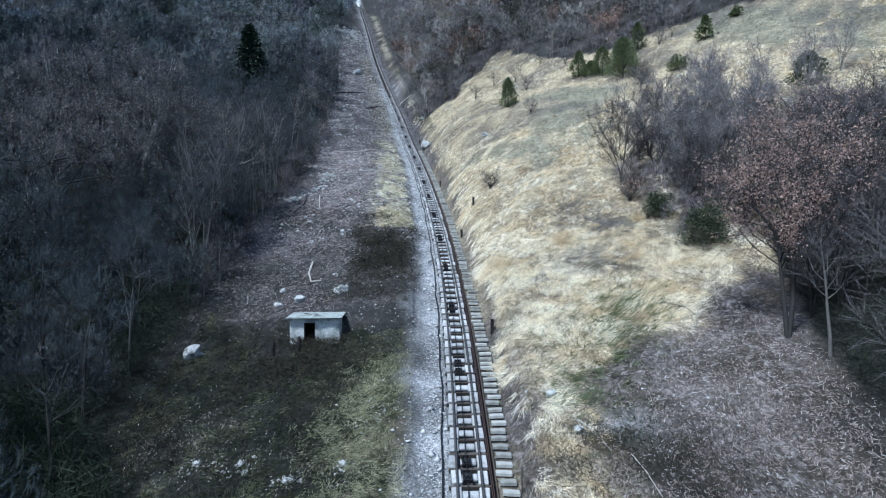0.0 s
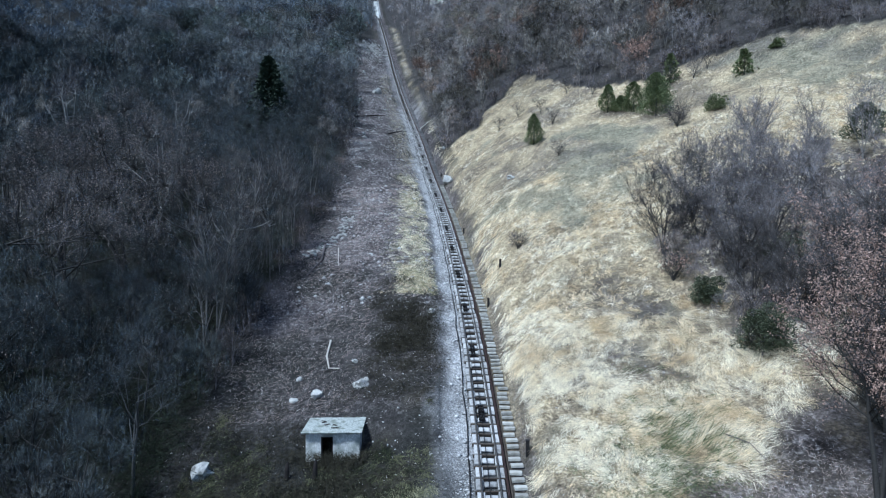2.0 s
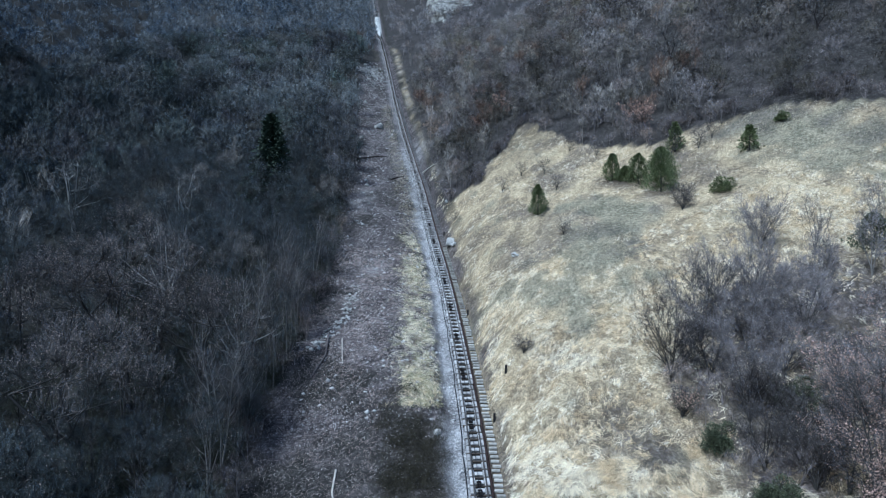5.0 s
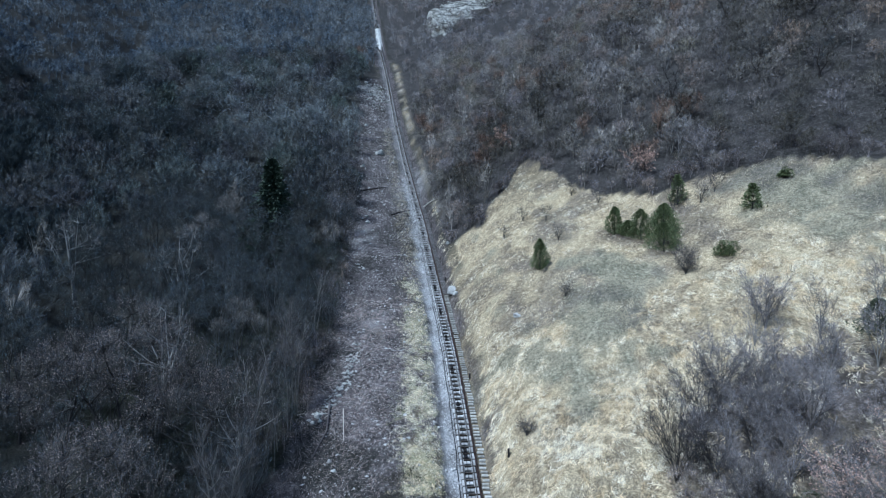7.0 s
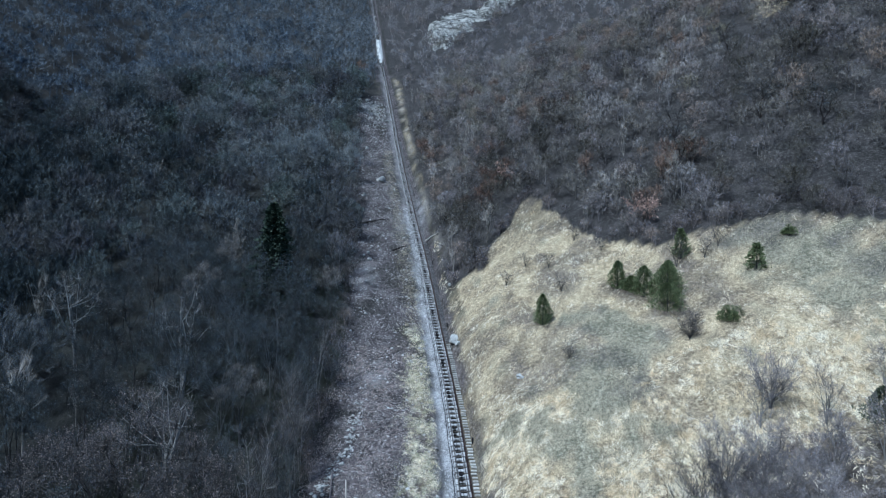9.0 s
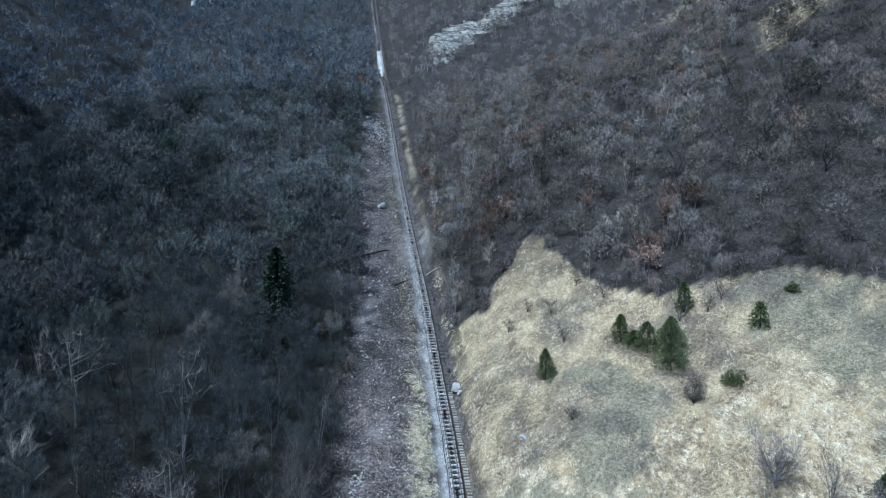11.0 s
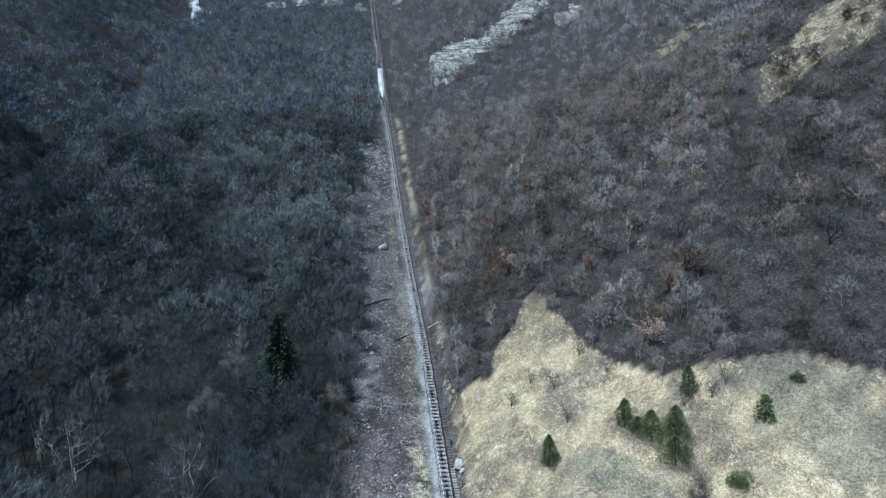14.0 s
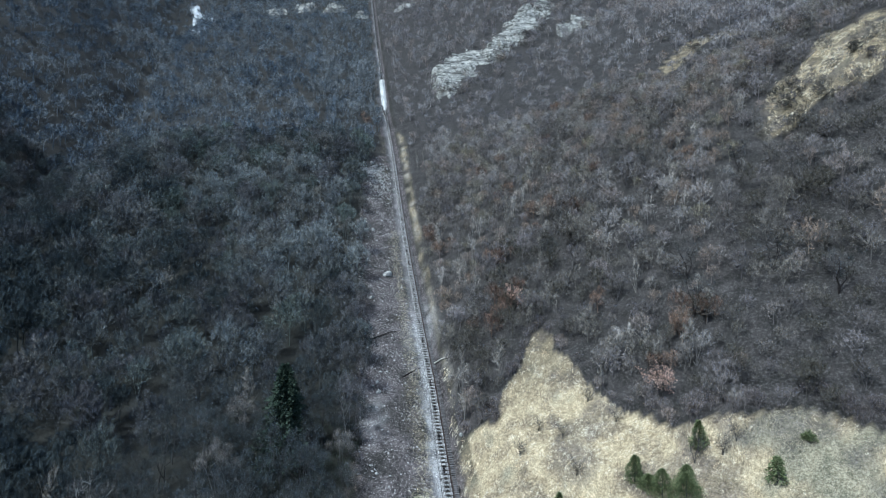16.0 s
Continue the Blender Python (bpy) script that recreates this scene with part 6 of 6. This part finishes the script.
def litter(name, label, pts, rng, length, width, mat="stick"):
    n = len(pts)
    z = ground(pts[:, 0], pts[:, 1])
    g = rng.uniform(0, 6.283, n)
    near = np.clip(pts[:, 1] / 70, 0.5, 1.35)
    L = length * rng.uniform(0.3, 1.5, n) * near
    dx, dy = np.cos(g) * L, np.sin(g) * L
    dz = ground(pts[:, 0] + dx, pts[:, 1] + dy) - z + rng.normal(0.03, 0.05, n)
    start = np.column_stack([pts, z + 0.04])
    way = np.column_stack([dx, dy, dz])
    w = width * rng.uniform(0.5, 1.5, n) * near
    u = unitrows(np.cross(way, [[0, 0, 1.0]])) * w[:, None]
    up = np.array([[0, 0, 1.0]]) * w[:, None]
    v = np.stack([start - u, start + u, start + up * 1.4, start + way - u * 0.4, start + way + u * 0.4, start + way + up * 0.6], 1).reshape(-1, 3)
    f = np.array([(1, 2, 5), (1, 5, 4), (2, 0, 3), (2, 3, 5)])
    return tagged(new(name, mesh_from(name, v, (f[None] + (np.arange(n) * 6)[:, None, None]).reshape(-1, 3), mat)), label, "litter", kind="stuff")


n = 24000
y = 40 + 225 * rng.random(n) ** 1.25
s = -rng.uniform(3.0, 20.5, n)
ok = -s < np.interp(y, LEFT_EDGE_Y, LEFT_EDGE_S) + 1
litter("felled_brush", "felled branches and brush strewn over the clearing", np.column_stack([track_x(y) + s, y])[ok], rng, 0.85, 0.022)
n = 15000
y = 48 + 227 * rng.random(n) ** 1.15
s = -rng.uniform(3.0, 20.5, n)
ok = (-s < np.interp(y, LEFT_EDGE_Y, LEFT_EDGE_S) + 1) & (wave(track_x(y) + s, y, 5, 72) + 0.5 * wave(s, y, 2, 78) > -0.1)
litter("wood_chips", "pale splintered wood strewn over the clearing", np.column_stack([track_x(y) + s, y])[ok], rng, 0.17, 0.026, "chips")
n = 13000
y = 40 + 60 * rng.random(n) ** 1.2
s = -rng.uniform(4.5, 20.5, n)
ok = (-s < np.interp(y, LEFT_EDGE_Y, LEFT_EDGE_S) + 0.6) & (rng.random(n) < 0.75 + 0.6 * wave(s, y, 2.3, 95)) & ((s < -9) | (y > 56))
litter("felled_brush", "fine pinkish twigs and dead leaves strewn over the clearing", np.column_stack([track_x(y) + s, y])[ok], rng, 0.42, 0.017, "leaf_litter")
n = 3000
y, s = 41 + 45 * rng.random(n), -rng.uniform(7, 20, n)
litter("wood_chips", "small white chips strewn over the clearing", np.column_stack([track_x(y) + s, y]), rng, 0.15, 0.014, "chips")
n = 26000
y, s = rng.uniform(17, 36, n), rng.uniform(5, 20, n)
ok = np.clip((27.5 + 0.36 * s - y) / 3, 0, 1) * np.clip(0.75 + 0.7 * wave(s, y, 1.6, 94), 0.1, 1) * np.clip((18.5 - s) / 2, 0, 1) > rng.random(n)
litter("felled_brush", "broken twigs strewn over bare ground below the grass", np.column_stack([track_x(y) + s, y])[ok], rng, 0.30, 0.018, "leaf_litter")


n = 3600
y, s = rng.uniform(17, 36, n), rng.uniform(5, 18, n)
ok = np.clip((27.5 + 0.36 * s - y) / 3, 0, 1) > rng.random(n)
litter("wood_chips", "pale dead twigs strewn below the grass", np.column_stack([track_x(y) + s, y])[ok], rng, 0.24, 0.02, "chips")
n = 1100
y, s = rng.uniform(16, 47, n), -rng.uniform(2.6, 23, n)
litter("wood_chips", "pale flecks of dead leaf and stick on the lower slope", np.column_stack([track_x(y) + s, y]), rng, 0.16, 0.03, "chips")


q = rng.normal(0, 1, (900, 2)) * [2.0, 1.6] + [-13.2, 27.4]
litter("fallen_leaves", "pinkish fallen leaves among the weeds below the hut", q, rng, 0.2, 0.03, "leaf_litter")


def fallen(label, points, radius, mat):
    pts = np.array([(x, y, float(ground(x, y)) + 0.08 + up) for x, y, up in points])
    v, f = tube(pts, np.linspace(radius, radius * 0.4, len(pts)), 7)
    return tagged(new("fallen_branch", mesh_from("fallen_branch", v, f, mat)), label, "branch")


fallen("pale peeled branch lying up the clearing", [(-12.4, 49.8, 0.1), (-12.2, 47.6, 0.05), (-11.6, 46.0, 0.05), (-10.6, 45.2, 0.3)], 0.10, "pale_stick")
fallen("thin pale stem lying on the clearing", [(-16.5, 70, 0.1), (-15.7, 66.5, 0.1), (-15.2, 64.5, 0.1)], 0.08, "pale_stick")
fallen("grey trunk lying at the clearing's edge", [(-18.5, 71, 0.2), (-17.6, 66, 0.2), (-18.2, 62, 0.2)], 0.14, "stick")
fallen("pale beam lying across the slope beside the line", [(-11.6, 142.9, 0.35), (-9.7, 141.8, 0.35), (-7.9, 140.6, 0.35)], 0.24, "pale_stick")
# the next two are no trunks: dark tubes added for shaded drain grooves
fallen("dark tube in place of a drain's shaded groove near the line", [(-19.6, 136.9, 0.1), (-17.4, 139.0, 0.15), (-15.2, 141.3, 0.1)], 0.2, "soot")
fallen("dark tube in place of a drain's shaded groove in the clearing", [(-30.5, 148.0, 0.1), (-25.0, 153.5, 0.15), (-23.0, 154.6, 0.1)], 0.2, "soot")
fallen("pale thin stem lying among brambles", [(6.4, 25.0, 0.15), (6.9, 23.8, 0.25), (7.3, 22.6, 0.1)], 0.03, "pale_stick")
fallen("pale thin stem lying on dark soil", [(8.0, 22.2, 0.15), (8.2, 21.2, 0.2), (8.4, 20.0, 0.1)], 0.03, "pale_stick")
fallen("dead stem lying on bare ground below the grass", [(13.9, 33.2, 0.1), (14.9, 32.2, 0.2), (15.2, 31.0, 0.1)], 0.035, "stick")

# ---- limestone cliffs high on the slope ----
for n, (cx, cy, rx, ry, turn) in enumerate(CLIFFS):
    r = np.random.default_rng(60 + n)
    k, m = 90, 44
    u, w = np.meshgrid(np.linspace(-1, 1, k), np.linspace(-1, 1, m))
    edge = np.sqrt(np.clip(1 - u ** 2, 0.02, 1)) * (1 + 0.4 * wave(u * 40, np.sign(w) * 9 + n * 9, 7, 51) + 0.35 * wave(u * 40, np.sign(w) * 9 + n * 9, 2, 54))
    a, b = u * rx, w * ry * edge
    x = cx + a * math.cos(turn) - b * math.sin(turn)
    y = cy + a * math.sin(turn) + b * math.cos(turn)
    lift = w * 6 + 1.2 * wave(x, y, 16, 52) + 0.5 * wave(x, y, 5, 55)
    step = (np.floor(lift) + np.clip((lift % 1) * 2.5, 0, 1)) * 1.6 + 1.8 * wave(x, y, 7, 53) + 0.9 * wave(x, y, 2.4, 56)
    step = step * min(1.0, ry / 17)
    z = ground(x, y) + 1.5 + step + r.normal(0, 0.15, x.shape)
    rim = u ** 2 + w ** 2 - 1.0 + 0.5 * wave(x, y, 13, 57) + 0.45 * wave(x, y, 5, 58)
    z -= 9.0 * np.clip(rim * 2.2, 0, 1)
    z -= 14.0 * ((np.abs(w) > 0.99) | (np.abs(u) > 0.99))
    i, j = np.meshgrid(np.arange(m - 1), np.arange(k - 1), indexing="ij")
    q = i * k + j
    tagged(new("cliff", mesh_from("cliff", np.stack([x, y, z], -1).reshape(-1, 3), np.stack([q, q + 1, q + k + 1, q + k], -1).reshape(-1, 4), "cliff")), "pale bedded limestone outcrop among bare trees", "cliff", kind="structure")

# the white chute high in the wood
t = np.linspace(0, 0.92, 24)
cx, cy = -432 + 112 * t, 812 - 196 * t + 8 * np.sin(t * 9)
left = 6.5 - 3 * t + 1.5 * np.sin(t * 31)
right = 6.5 - 3 * t + 27 * np.exp(-((t - 0.40) / 0.11) ** 2) + 2 * np.sin(t * 23)
v = np.stack([np.stack([cx + k * np.where(k < 0, left, right), cy, ground(cx + k * np.where(k < 0, left, right), cy) + h], -1) for k, h in ((-1, -4), (-0.8, 6), (0.8, 6), (1, -4))], 1).reshape(-1, 3)
i, j = np.meshgrid(np.arange(23), np.arange(3), indexing="ij")
tagged(new("scree_chute", mesh_from("scree_chute", v, np.stack([i * 4 + j, i * 4 + j + 1, i * 4 + 5 + j, i * 4 + 4 + j], -1).reshape(-1, 4), "ice", True)), "white frozen watercourse in a gully of bare woods", "chute", kind="structure")
